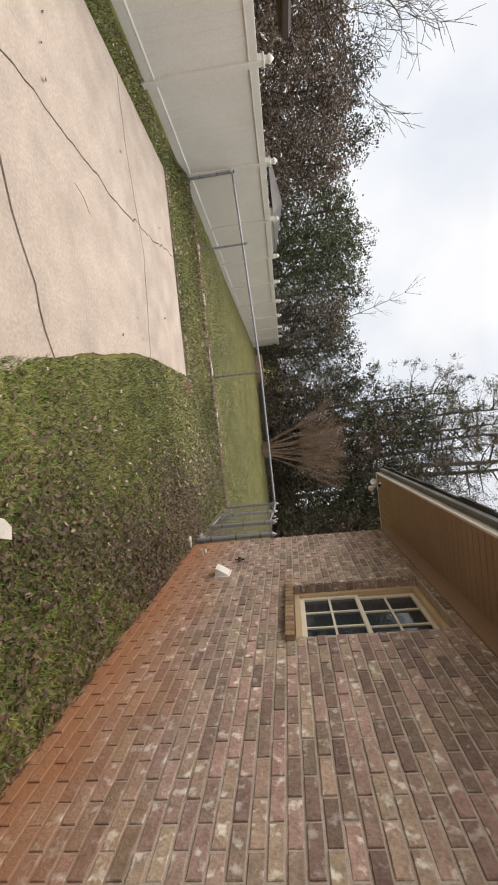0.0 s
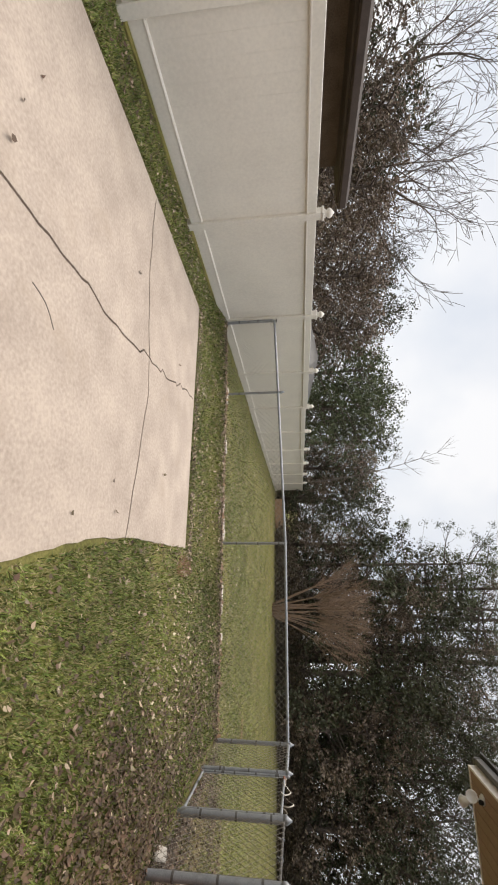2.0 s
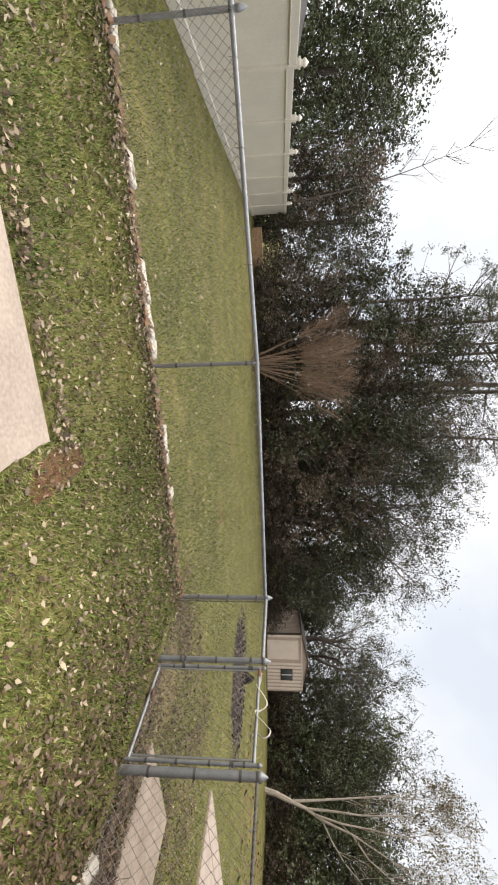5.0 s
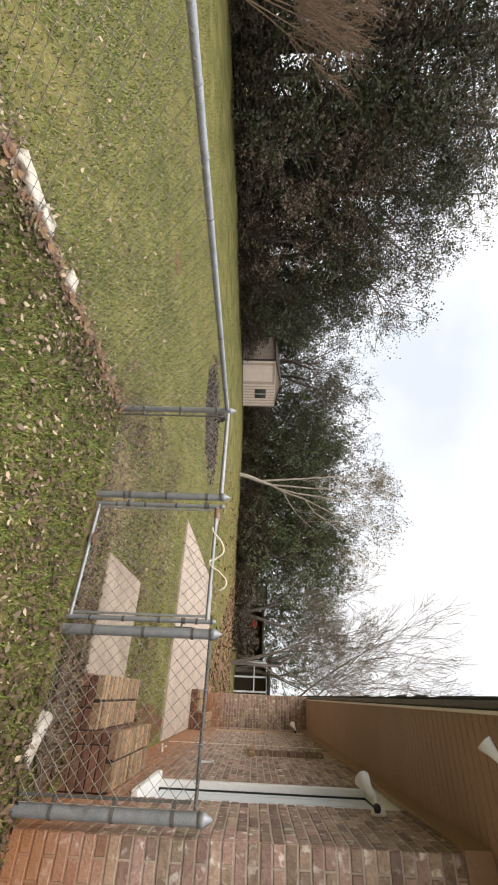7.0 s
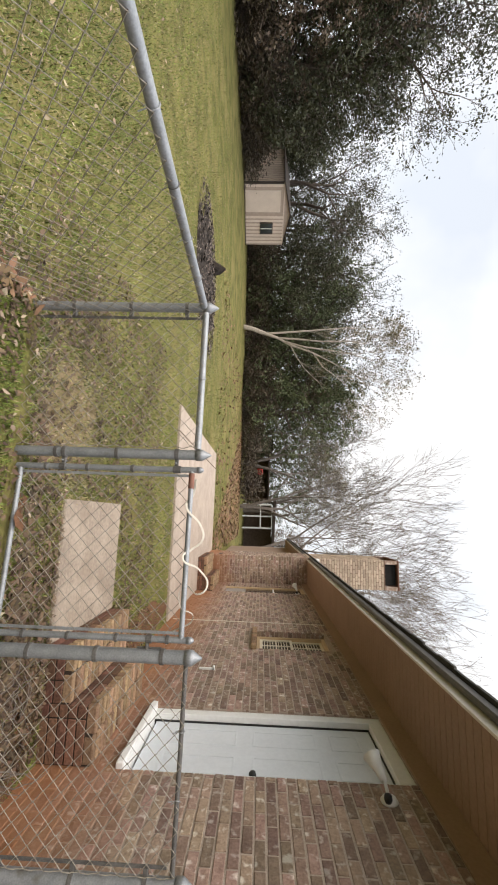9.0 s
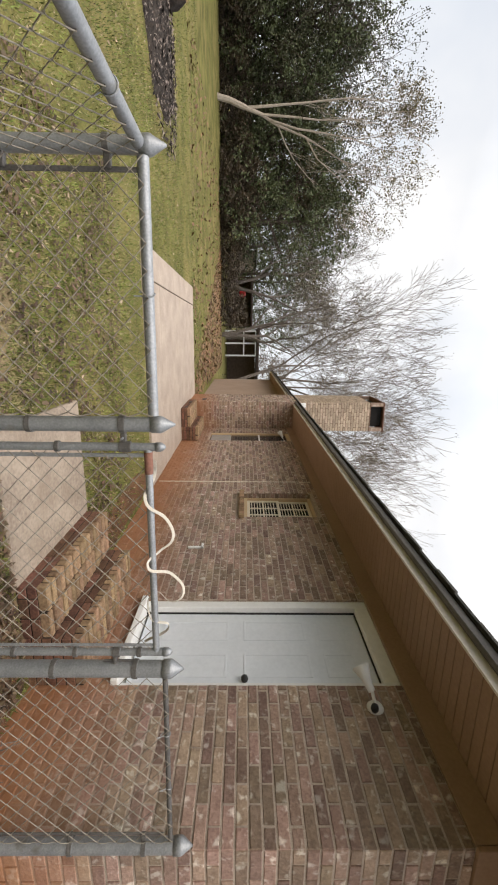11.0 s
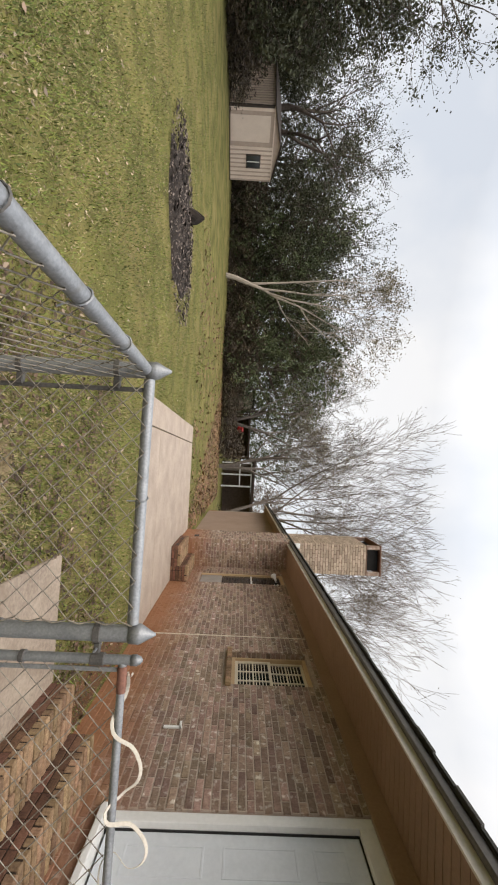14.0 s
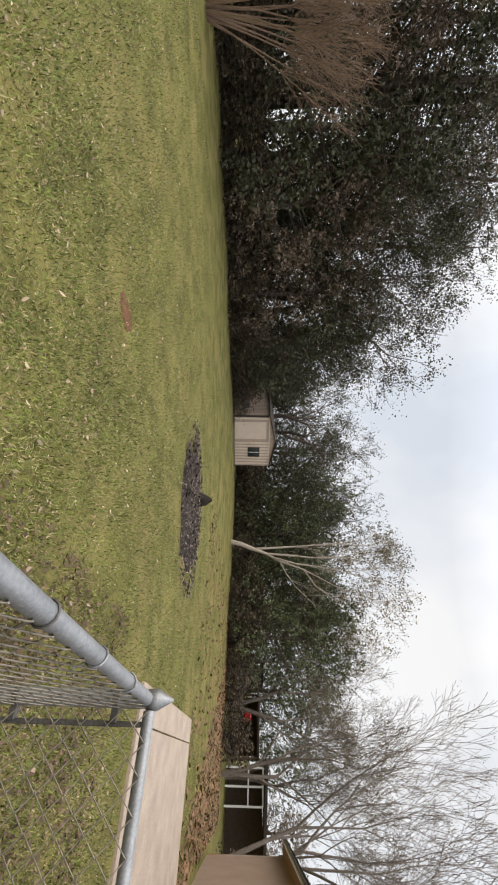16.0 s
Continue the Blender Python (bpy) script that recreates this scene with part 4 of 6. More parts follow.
def evergreen_tree(label, height, width, mat, seed, leaves=9000, size=0.165, name="evergreen_tree", base=0.04, trunk=0.16):
    t = thing(name, label, "tree", "trees along the back of the yard")
    r, nr = random.Random(seed), np.random.default_rng(seed)
    L = Limbs()
    L.limb((0, 0, -0.2), (r.uniform(-.2, .2), r.uniform(-.2, .2), height * 0.55), trunk, trunk * 0.6, 8)
    L.limb((0, 0, height * 0.5), (0, 0, height * 0.92), trunk * 0.6, 0.03, 6)
    clumps = []
    n = 64
    for k in range(n):
        u = base + (1 - base) * (k + 0.5) / n
        prof = math.sqrt(max(0.03, 1 - ((u - 0.42) / 0.62) ** 2))
        a = k * 2.4 + r.uniform(-.5, .5)
        rr = width / 2 * prof * r.uniform(0.35, 0.95)
        z = height * u
        c = (rr * math.cos(a), rr * math.sin(a), z)
        L.limb((0, 0, max(0.1, z - rr * 0.4)), c, 0.045, 0.012, 4)
        clumps.append((*c, max(0.25, width * 0.135 * r.uniform(0.6, 1.3))))
    L.under("trunk", bark, t)
    p = blob_points(leaves, clumps, nr)
    card_part("crown", t, p, nr.uniform(0.5, 1.2, leaves) * size, mat, droop=0.15)
    return t


def pine_tree(label, height, seed, mat, leaves=13000, first=0.4, name="pine_tree", width=5.0, size=0.17, trunk=0.19):
    t = thing(name, label, "tree", "tall trees behind the yard")
    r, nr = random.Random(seed), np.random.default_rng(seed)
    L = Limbs()
    p = Vector((0, 0, -0.2))
    lean = Vector((r.uniform(-.02, .02), r.uniform(-.02, .02), 1))
    trunk_pts = [p]
    for k in range(8):
        q = p + lean * (height / 8) + Vector((r.gauss(0, .06), r.gauss(0, .06), 0))
        L.limb(p, q, trunk * (1 - 0.11 * k), trunk * (1 - 0.11 * (k + 1)), 7)
        p = q
        trunk_pts.append(p)
    clumps = []
    for k in range(30):
        u = first + (1 - first) * (k + r.random()) / 30
        i = min(7, int(u * 8))
        a0 = trunk_pts[i].lerp(trunk_pts[i + 1], u * 8 - i)
        ang = r.uniform(0, math.tau)
        ln = width / 2 * (1.15 - u * 0.75) * r.uniform(0.5, 1.1)
        tip = a0 + Vector((math.cos(ang) * ln, math.sin(ang) * ln, ln * r.uniform(0.0, 0.5)))
        mid = a0.lerp(tip, 0.5) + Vector((0, 0, r.uniform(-.2, .1)))
        L.limb(a0, mid, 0.05, 0.03, 5)
        L.limb(mid, tip, 0.03, 0.01, 4)
        for _ in range(4):
            w = tip + Vector((r.gauss(0, .5), r.gauss(0, .5), r.gauss(.15, .35)))
            L.limb(mid.lerp(tip, r.random()), w, 0.014, 0.005, 3)
            clumps.append((*w, r.uniform(0.18, 0.42)))
    L.under("trunk", bark, t)
    pts = blob_points(leaves, clumps, nr)
    card_part("crown", t, pts, nr.uniform(0.5, 1.2, leaves) * size, mat, aspect=0.35)
    return t


def bare_tree(label, height, seed, bark_mat, leaf_mat=None, leaves=0, depth=5, name="bare_tree", angle=(20, 48), stems=1, r0=0.16, up=0.05, first=0.3, leaf=0.10, open_by=0.45, bend=0.1, group="bare winter trees", each=3, spread=0.12):
    t = thing(name, label, "tree", group)
    r, nr = random.Random(seed), np.random.default_rng(seed)
    L = Limbs(thin=0.035)
    for s in range(stems):
        a = s * math.tau / max(1, stems) + r.uniform(0, 1)
        k = open_by * r.uniform(0.5, 1.3)
        way = Vector((k * math.cos(a), k * math.sin(a), 1)) if stems > 1 else Vector((r.gauss(0, .04), r.gauss(0, .04), 1))
        L.grow((0, 0, -0.2), way, height * first, r0 / (1 + 0.2 * (stems - 1)), depth, r, angle=angle, bend=bend, up=up, shrink=0.74)
    L.fit_height(height)
    L.under("trunk", bark_mat, t)
    if leaves:
        tips = np.array(L.tips)
        k = max(1, leaves // each)
        pts = sprays(leaves, tips[nr.integers(0, len(tips), k)] + nr.normal(0, 0.12, (k, 3)), nr, each, spread)
        card_part("crown", t, pts, nr.uniform(0.5, 1.2, leaves) * leaf, leaf_mat)
    return t


def fan_bush(label, height, width, seed):
    t = thing("crepe_myrtle", label, "shrub")
    r = random.Random(seed)
    for k in range(26):
        L = Limbs()
        a, s = k * 2.4, math.sqrt((k + 0.5) / 26) * 0.42
        p, w = Vector((0.7 * s * math.cos(a), 0.7 * s * math.sin(a), -0.1)), Vector((s * math.cos(a), s * math.sin(a), 1)).normalized()
        rad = r.uniform(0.026, 0.042)
        for i in range(5):
            w = (w + Vector((r.gauss(0, .05), r.gauss(0, .05), 0)) + Vector((w.x, w.y, 0)) * 0.03).normalized()
            q = p + w * height * 0.15
            L.limb(p, q, rad, rad * 0.8, 5)
            rad *= 0.8
            if i >= 2:
                for _ in range(7):
                    tw = (w + Vector((r.gauss(0, .28), r.gauss(0, .28), r.gauss(0, .12)))).normalized()
                    e = q + tw * height * r.uniform(0.08, 0.24)
                    L.limb(q, e, 0.009, 0.005, 3)
                    for _ in range(4):
                        L.limb(q.lerp(e, r.uniform(.3, .9)), e + Vector((r.gauss(0, .22), r.gauss(0, .22), r.gauss(.1, .16))), 0.006, 0.0035, 3)
            p = q
        L.under("stem", red_twig, t)
    return t


fan_bush("tan bare crepe myrtle fanning out from its base", 5.4, 4.4, 3).matrix_basis = pose(-0.25, 19.0, -0.13)

# dense dark trees along the back of the yard
protos = [
    evergreen_tree("dense dark evergreen tree down to the ground", 7.2, 6.6, evergreen, 11, leaves=11500, size=0.155),
    evergreen_tree("dense dark evergreen tree with an uneven crown", 8.8, 6.4, evergreen, 12, leaves=11500, size=0.155),
    evergreen_tree("brownish winter thicket tree with dull foliage", 6.4, 6.0, brown_leaf, 13, leaves=9000, size=0.145, name="thicket_tree"),
    evergreen_tree("olive green broadleaf tree", 7.6, 7.0, magnolia, 14, leaves=12000, size=0.165, name="broadleaf_tree"),
]
spots = []
r = random.Random(21)
for x in np.arange(-12, 27, 2.6):
    spots.append((x + r.uniform(-.7, .7), 23.6 + r.uniform(-.5, 2.0), r.choice((0, 0, 1, 2, 2))))
    spots.append((x + r.uniform(-1, 1), 28.5 + r.uniform(-1, 2.0), r.choice((0, 1, 1, 2, 3))))
for x, y, k in ((23.8, 26.6, 0), (25.5, 23.6, 1), (27.2, 20.5, 0), (28.0, 17.4, 3), (29.0, 14.5, 3), (28.0, 9.8, 3), (28.6, 12.3, 3), (29.5, 12.0, 2), (33, 24, 1), (33, 19, 0), (34, 14, 3), (38, 12, 0), (39, 8, 3), (41, 3.5, 3), (42, -1, 2), (44, -6, 0), (44, 8, 1), (31, 28, 1), (14.6, 23.6, 0), (26.9, 22.6, 0), (27.6, 25.0, 1), (26.2, 24.2, 0), (23.6, 28.0, 0), (20.8, 28.4, 1), (28.6, 20.6, 3), (25.6, 27.4, 1), (24.6, 29.4, 0), (21.5, 29.0, 2), (18.0, 27.6, 2), (29.6, 18.9, 0), (30.4, 16.2, 2)):
    spots.append((x, y, k))
for n, (x, y, k) in enumerate(spots):
    s = r.uniform(0.85, 1.15)
    s = s * 1.2 if -2 < x < 7 else (s * 0.72 if 17 < x < 27 and y > 20 else (s * 0.85 if x < 7 else s * 1.05))
    if math.hypot(x - 22.0, y - 23.1) < 4.6 or math.hypot(x - 19.4, y - 22.8) < 4.2 or math.hypot(x - 16.5, y - 20.5) < 2.5:
        continue
    m = pose(x, y, -0.15, 0, 0, r.uniform(0, 360)) @ Matrix.Scale(s, 4)
    if n < 4:
        k = n
        protos[k].matrix_basis = pose(x, y, -0.15)
    else:
        copy_thing(protos[k], m)

pines = [
    pine_tree("tall pine with a thin high crown", 15.5, 31, pine_leaf, leaves=9000, size=0.12),
    pine_tree("tall evergreen tree with a loose crown", 14.5, 32, magnolia, first=0.25, width=7.0, name="tall_evergreen", leaves=11000, size=0.15),
    pine_tree("tall thin tree with sparse brown foliage", 14.0, 33, brown_leaf, first=0.2, width=6.5, name="tall_thin_tree", leaves=9000, size=0.10),
]
pine_spots = [(-2.6, 25.5, 1), (-1.2, 26.8, 0), (-0.4, 25.0, 2), (2.6, 25.2, 2), (0.8, 26.0, 1), (3.6, 27.2, 2), (9.5, 26.0, 1), (1.6, 29, 1), (6.4, 27.2, 0)]
for n, (x, y, k) in enumerate(pine_spots):
    m = pose(x, y, -0.15, 0, 0, r.uniform(0, 360)) @ Matrix.Scale(1.3 if -1.5 < x < 4 else 1.0, 4)
    if n in (0, 1, 2) and not pines[k].get("set"):
        pines[k]["set"] = 1
        pines[k].matrix_basis = m
    else:
        copy_thing(pines[k], m)
for ob in scene.objects:
    if "set" in ob.keys():
        del ob["set"]

# pale forked tree, trees with lacy crowns and bare trees
def forked_tree(label, seed):
    """A leaning trunk that parts low into straight pale limbs; local x to the side, z up."""
    t = thing("forked_tree", label, "tree", "bare winter trees")
    r, nr = random.Random(seed), np.random.default_rng(seed)
    L = Limbs(thin=0.02)
    limbs = [
        ([(0, -0.2), (0.18, 0.7), (0.5, 1.6)], 0.17, 0.14),
        ([(0.5, 1.6), (0.36, 3.4), (0.2, 5.2), (0.0, 7.2)], 0.085, 0.03),
        ([(0.5, 1.6), (0.78, 2.5), (1.25, 3.4), (1.75, 5.0), (2.6, 6.8)], 0.115, 0.03),
        ([(0.78, 2.5), (0.85, 4.2), (0.95, 5.6), (0.9, 7.4)], 0.075, 0.028),
        ([(1.0, 2.9), (1.35, 4.4), (1.5, 5.9), (1.75, 7.6)], 0.07, 0.025),
        ([(1.25, 3.4), (2.1, 3.9), (2.9, 4.5), (3.9, 5.6)], 0.05, 0.02),
        ([(1.75, 5.0), (2.7, 5.7), (3.5, 6.9)], 0.045, 0.02),
    ]
    for pts, ra, rb in limbs:
        n, depth_off = len(pts) - 1, r.uniform(-0.3, 0.3)
        way = [Vector((x, depth_off * z * 0.5 if ra < 0.1 else 0, z)) for x, z in pts]
        way[0] = Vector((pts[0][0], 0, pts[0][1]))
        for k in range(n):
            L.limb(way[k], way[k + 1], ra + (rb - ra) * k / n, ra + (rb - ra) * (k + 1) / n, 7)
            if ra < 0.1 and k:
                for _ in range(2):
                    L.grow(way[k].lerp(way[k + 1], r.random()), (r.gauss(0, .5), r.gauss(0, .5), 1), r.uniform(0.9, 1.5), 0.018, 2, r, angle=(16, 44), bend=0.08, up=0.04, shrink=0.75)
        if ra < 0.12:
            for _ in range(4):
                L.grow(way[-1], way[-1] - way[-2] + Vector((r.gauss(0, .45), r.gauss(0, .45), 0.2)), r.uniform(1.3, 2.0), rb * 0.8, 3, r, angle=(16, 42), bend=0.08, up=0.05, shrink=0.72)
    L.under("trunk", pale_bark, t)
    tips, n, each = np.array(L.tips), 8000, 5
    pts = sprays(n, tips[nr.integers(0, len(tips), n // each)] + nr.normal(0, 0.15, (n // each, 3)), nr, each, 0.12)
    card_part("crown", t, pts, nr.uniform(0.5, 1.2, n) * 0.125, olive_leaf)
    return t


forked_tree("pale-barked forked tree with thin tan leaves", 44).matrix_basis = pose(24.65, 15.1, -0.2, 0, 0, -64)
lacy = [
    bare_tree("tall dark-limbed tree with a thin lacy crown", 15.5, 61, bark, evergreen, 11000, depth=5, name="lacy_tree", stems=2, r0=0.30, first=0.27, leaf=0.15, open_by=0.3, angle=(24, 56), each=12, spread=0.2, group="trees with lacy crowns"),
    bare_tree("dark-limbed tree with sparse olive leaves", 12.0, 62, bark, evergreen, 9000, depth=5, name="lacy_tree", stems=2, r0=0.27, first=0.26, leaf=0.14, open_by=0.35, angle=(24, 58), each=11, spread=0.18, group="trees with lacy crowns"),
]
lacy_spots = [(5.6, 25.0, 0), (15.0, 26.5, 1), (8.4, 26.4, 0), (11.0, 25.4, 0), (13.0, 27.4, 1), (7.0, 28.5, 0), (18.3, 28.5, 1), (24.8, 26.0, 1), (28.5, 21.0, 1), (31.0, 16.5, 1)]
for n, (x, y, k) in enumerate(lacy_spots):
    m = pose(x, y, -0.2, 0, 0, r.uniform(0, 360)) @ Matrix.Scale(1.0 if n < 2 else (1.0 if x > 20 else r.uniform(0.9, 1.05)), 4)
    if n < 2:
        lacy[k].matrix_basis = m
    else:
        copy_thing(lacy[k], m)
bares = [
    bare_tree("tall bare winter tree with spreading limbs and fine twigs", 16.5, 51, thin_bark, olive_leaf, 2600, depth=6, stems=5, r0=0.21, first=0.24, up=0.035, open_by=0.36, leaf=0.08, bend=0.06, angle=(14, 36)),
    bare_tree("bare winter tree with a few tan leaves", 12.5, 52, thin_bark, olive_leaf, 5000, depth=6, stems=2, r0=0.15, first=0.25, leaf=0.10, up=0.03, open_by=0.25, bend=0.08, angle=(16, 44)),
    bare_tree("bare dark-limbed tree with a wide spreading crown", 14.0, 57, bark, depth=6, stems=3, r0=0.34, first=0.24, up=0.03, open_by=0.55, bend=0.13, angle=(22, 52)),
]
bare_spots = [(27.5, -1.0, 0), (30.5, 6.2, 1), (31.0, -6.5, 0), (33.5, 2.4, 1), (36.0, 9.5, 1), (-19.5, 10.2, 2), (-24, 3.0, 2), (28.5, 2.6, 1)]
for n, (x, y, k) in enumerate(bare_spots):
    m = pose(x, y, -0.2, 0, 0, r.uniform(0, 360)) @ Matrix.Scale((1.03, 0.95, 0.82)[k], 4)
    if n < 2 or n == 5:
        bares[k].matrix_basis = m
    else:
        copy_thing(bares[k], m)
for x, y, k, s in ((-12.5, 16.5, 3, 0.8), (-11.5, 19.0, 3, 0.9), (-13.0, 22.0, 1, 0.9), (-16.5, 13.5, 2, 0.9), (-15.5, 9.0, 2, 0.75), (-16, 5.5, 2, 0.8), (-17, 18, 1, 0.9), (-16.5, 1.0, 2, 0.8), (-13.5, 14.0, 2, 0.85), (-14.2, 11.0, 2, 0.8), (-14.0, 6.5, 2, 0.75), (-17.5, -3.0, 2, 0.9), (-18.5, 7.5, 0, 0.85), (-19.5, 12.0, 2, 0.9), (-19.0, 15.5, 1, 0.85), (-20.5, 4.0, 2, 0.9), (-20.0, 0.0, 2, 0.9), (-20.5, 9.5, 2, 0.9), (-21.0, -4.5, 2, 0.9), (-15.0, 16.0, 2, 0.85)):
    copy_thing(protos[k], pose(x, y, -0.2, 0, 0, r.uniform(0, 360)) @ Matrix.Scale(s, 4))


# ---- far things ----
neigh = thing("neighbour_house", "neighbour's low building with a brown metal eave", "house", kind="")
part("wall", box(bmesh.new(), -16.0, -9.6, -14.0, 2.0, -0.3, 2.15), wood_old, neigh)
part("roof", box(bmesh.new(), -16.5, -9.0, -14.4, 2.3, 2.15, 2.38, bevel=0.03), neigh_roof, neigh)
part("gutter", box(bmesh.new(), -9.0, -8.88, -14.4, 2.3, 2.20, 2.34, bevel=0.02), neigh_roof, neigh)
def flat_cards(name, pts, sizes, mat, aspect, lift):
    n = len(pts)
    a = nrng.uniform(0, math.tau, n)
    d = np.stack([np.cos(a), np.sin(a), nrng.normal(0, 0.22, n)], axis=1) * sizes[:, None]
    s = np.stack([-np.sin(a), np.cos(a), nrng.normal(0, 0.35, n)], axis=1) * (sizes * aspect / 2)[:, None]
    c = np.asarray(pts) + np.array([0, 0, lift])
    c[:, 2] += nrng.uniform(0, 0.02, n)
    tip = c + d + np.array([0, 0, 0.012])
    v = np.stack([c - d * 0.1, c + d * 0.25 + s, c + d * 0.65 + s * 0.9, tip, c + d * 0.65 - s * 0.9, c + d * 0.25 - s], axis=1).reshape(-1, 3)
    me = bpy.data.meshes.new(name)
    me.vertices.add(n * 6)
    me.vertices.foreach_set("co", v.astype(np.float32).ravel())
    me.loops.add(n * 6)
    me.loops.foreach_set("vertex_index", np.arange(n * 6, dtype=np.int32))
    me.polygons.add(n)
    me.polygons.foreach_set("loop_start", np.arange(0, n * 6, 6, dtype=np.int32))
    me.update(calc_edges=True)
    me.materials.append(mat)
    return me


porch = thing("neighbour_porch", "white post-framed porch of a neighbour beyond the yard", "porch", kind="")
PY0, PY1 = 1.0, 2.95
for y in (PY0, (PY0 + PY1) / 2, PY1):
    part("post", box(bmesh.new(), 32.95, 33.05, y - 0.06, y + 0.06, -0.2, 2.35), white_paint, porch)
for z in (1.35, 2.3):
    part("beam", box(bmesh.new(), 32.96, 33.04, PY0, PY1, z, z + 0.09), white_paint, porch)
part("roof", box(bmesh.new(), 32.8, 36.5, -3.5, PY1 + 0.5, 2.42, 2.6, m=Matrix.Rotation(0.03, 4, "X")), neigh_roof, porch)
part("back_wall", box(bmesh.new(), 36.2, 36.4, -3.0, PY1, -0.2, 2.4), wood_old, porch)

carport = thing("carport", "dark open carport with a low flat roof beyond the yard", "carport")
part("roof", box(bmesh.new(), 33.6, 37.5, 3.3, 7.7, 1.95, 2.1, bevel=0.02), neigh_roof, carport)
for x, y in ((33.8, 3.45), (33.8, 7.55), (37.3, 3.45), (37.3, 7.55)):
    part("post", box(bmesh.new(), x - 0.06, x + 0.06, y - 0.06, y + 0.06, -0.25, 1.95), wood_old, carport)
part("back_wall", box(bmesh.new(), 37.4, 37.5, 3.6, 7.4, -0.25, 1.95), wood_old, carport)
part("rail", box(bmesh.new(), 33.76, 33.84, 3.52, 7.48, 0.62, 0.70), wood_old, carport)

play_car = thing("ride_on_toy", "small red plastic ride-on toy in the distance", "toy")
part("body", box(bmesh.new(), 32.8, 33.3, 5.5, 6.0, 1.0, 1.5, bevel=0.08), red_plastic, play_car)
part("base", box(bmesh.new(), 32.85, 33.25, 5.55, 5.95, -0.2, 1.0, bevel=0.05), dark_trim, play_car)

far_hut = thing("outbuilding", "pale low outbuilding far beyond the yard", "building")
part("wall", box(bmesh.new(), 38, 42, 8.6, 9.9, -0.2, 2.3), shed_mat, far_hut)
part("roof", box(bmesh.new(), 37.7, 42.3, 8.4, 10.1, 2.3, 2.45, bevel=0.03), dark_trim, far_hut)

gazebo = thing("neighbour_gazebo", "white gazebo roof showing over the vinyl fence", "gazebo")
GZ = -0.35
for x, y in ((-10.2, 11.0), (-12.6, 11.0), (-10.2, 14.6), (-12.6, 14.6)):
    part("post", box(bmesh.new(), x - 0.06, x + 0.06, y - 0.06, y + 0.06, -0.2, 2.1 + GZ), white_paint, gazebo)
for x in (-10.2, -12.6):
    part("beam", box(bmesh.new(), x - 0.07, x + 0.07, 10.9, 14.7, 2.1 + GZ, 2.24 + GZ), white_paint, gazebo)
b = bmesh.new()
c = b.verts.new((-11.4, 12.8, 2.72 + GZ))
ring = [b.verts.new(p) for p in ((-10.0, 10.8, 2.24 + GZ), (-12.8, 10.8, 2.24 + GZ), (-12.8, 14.8, 2.24 + GZ), (-10.0, 14.8, 2.24 + GZ))]
for k in range(4):
    b.faces.new((ring[k], ring[(k + 1) % 4], c))
b.faces.new(ring)
part("roof", b, gutter_mat, gazebo, "grey pitched roof")

# low brown shrubs under the far trees
shrub = evergreen_tree("low brown tangled shrub along the yard edge", 2.6, 3.4, shrub_leaf, 71, leaves=2000, size=0.17, name="shrub", trunk=0.05)
shrub["category"], shrub["group"] = "shrub", "shrubs along the yard edge"
r = random.Random(5)
shrub.matrix_basis = pose(26.5, 10.5, -0.2)
for k in range(12):
    if k in (4, 5, 6):
        continue
    copy_thing(shrub, pose(26.3 + r.uniform(0, 1.5), 9.0 - k * 1.5 + r.uniform(-.5, .5), -0.25, 0, 0, r.uniform(0, 360)) @ Matrix.Diagonal((1, 1, r.uniform(.45, .8), 1)))
for x, y in ((24.3, 22.6), (25.8, 21.2), (26.6, 19.2), (27.0, 17.3), (27.2, 15.4), (27.5, 13.4), (26.8, 12.0), (18.4, 24.6), (24.0, 24.5)):
    copy_thing(shrub, pose(x, y, -0.3, 0, 0, r.uniform(0, 360)) @ Matrix.Diagonal((1, 1, r.uniform(.7, 1.0), 1)))
for k in range(15):
    copy_thing(shrub, pose(-3.6 + k * 1.6 + r.uniform(-.5, .5), 22.3 + r.uniform(-.3, .6), -0.3, 0, 0, r.uniform(0, 360)) @ Matrix.Diagonal((1, 1, r.uniform(.4, .8), 1)))

b = bmesh.new()
box(b, -6.6, -4.75, 22.4, 22.65, -0.25, 0.38, bevel=0.02)
solid("low_wall", b, tread_brick, "low orange brick wall at the back of the yard", "wall")
sap = thing("sapling", "thin leaning bare sapling beyond the white fence", "tree")
L = Limbs(thin=0.02)
r = random.Random(90)
p = Vector((-7.6, 22.9, -0.2))
for k in range(10):
    q = p + Vector((-0.04 - 0.035 * k, r.uniform(-.08, .08), 1.05))
    L.limb(p, q, 0.06 * (1 - k * 0.085), 0.06 * (1 - (k + 1) * 0.085), 6)
    if k > 4:
        for _ in range(3):
            e = q + Vector((r.uniform(-1.0, 0.8), r.uniform(-.7, .7), r.uniform(.2, 1.0)))
            L.limb(q, e, 0.016, 0.007, 4)
            for _ in range(3):
                L.limb(q.lerp(e, r.uniform(.4, .9)), e + Vector((r.uniform(-.4, .4), r.uniform(-.4, .4), r.uniform(0, .4))), 0.008, 0.004, 3)
    p = q
L.under("trunk", thin_bark, sap)

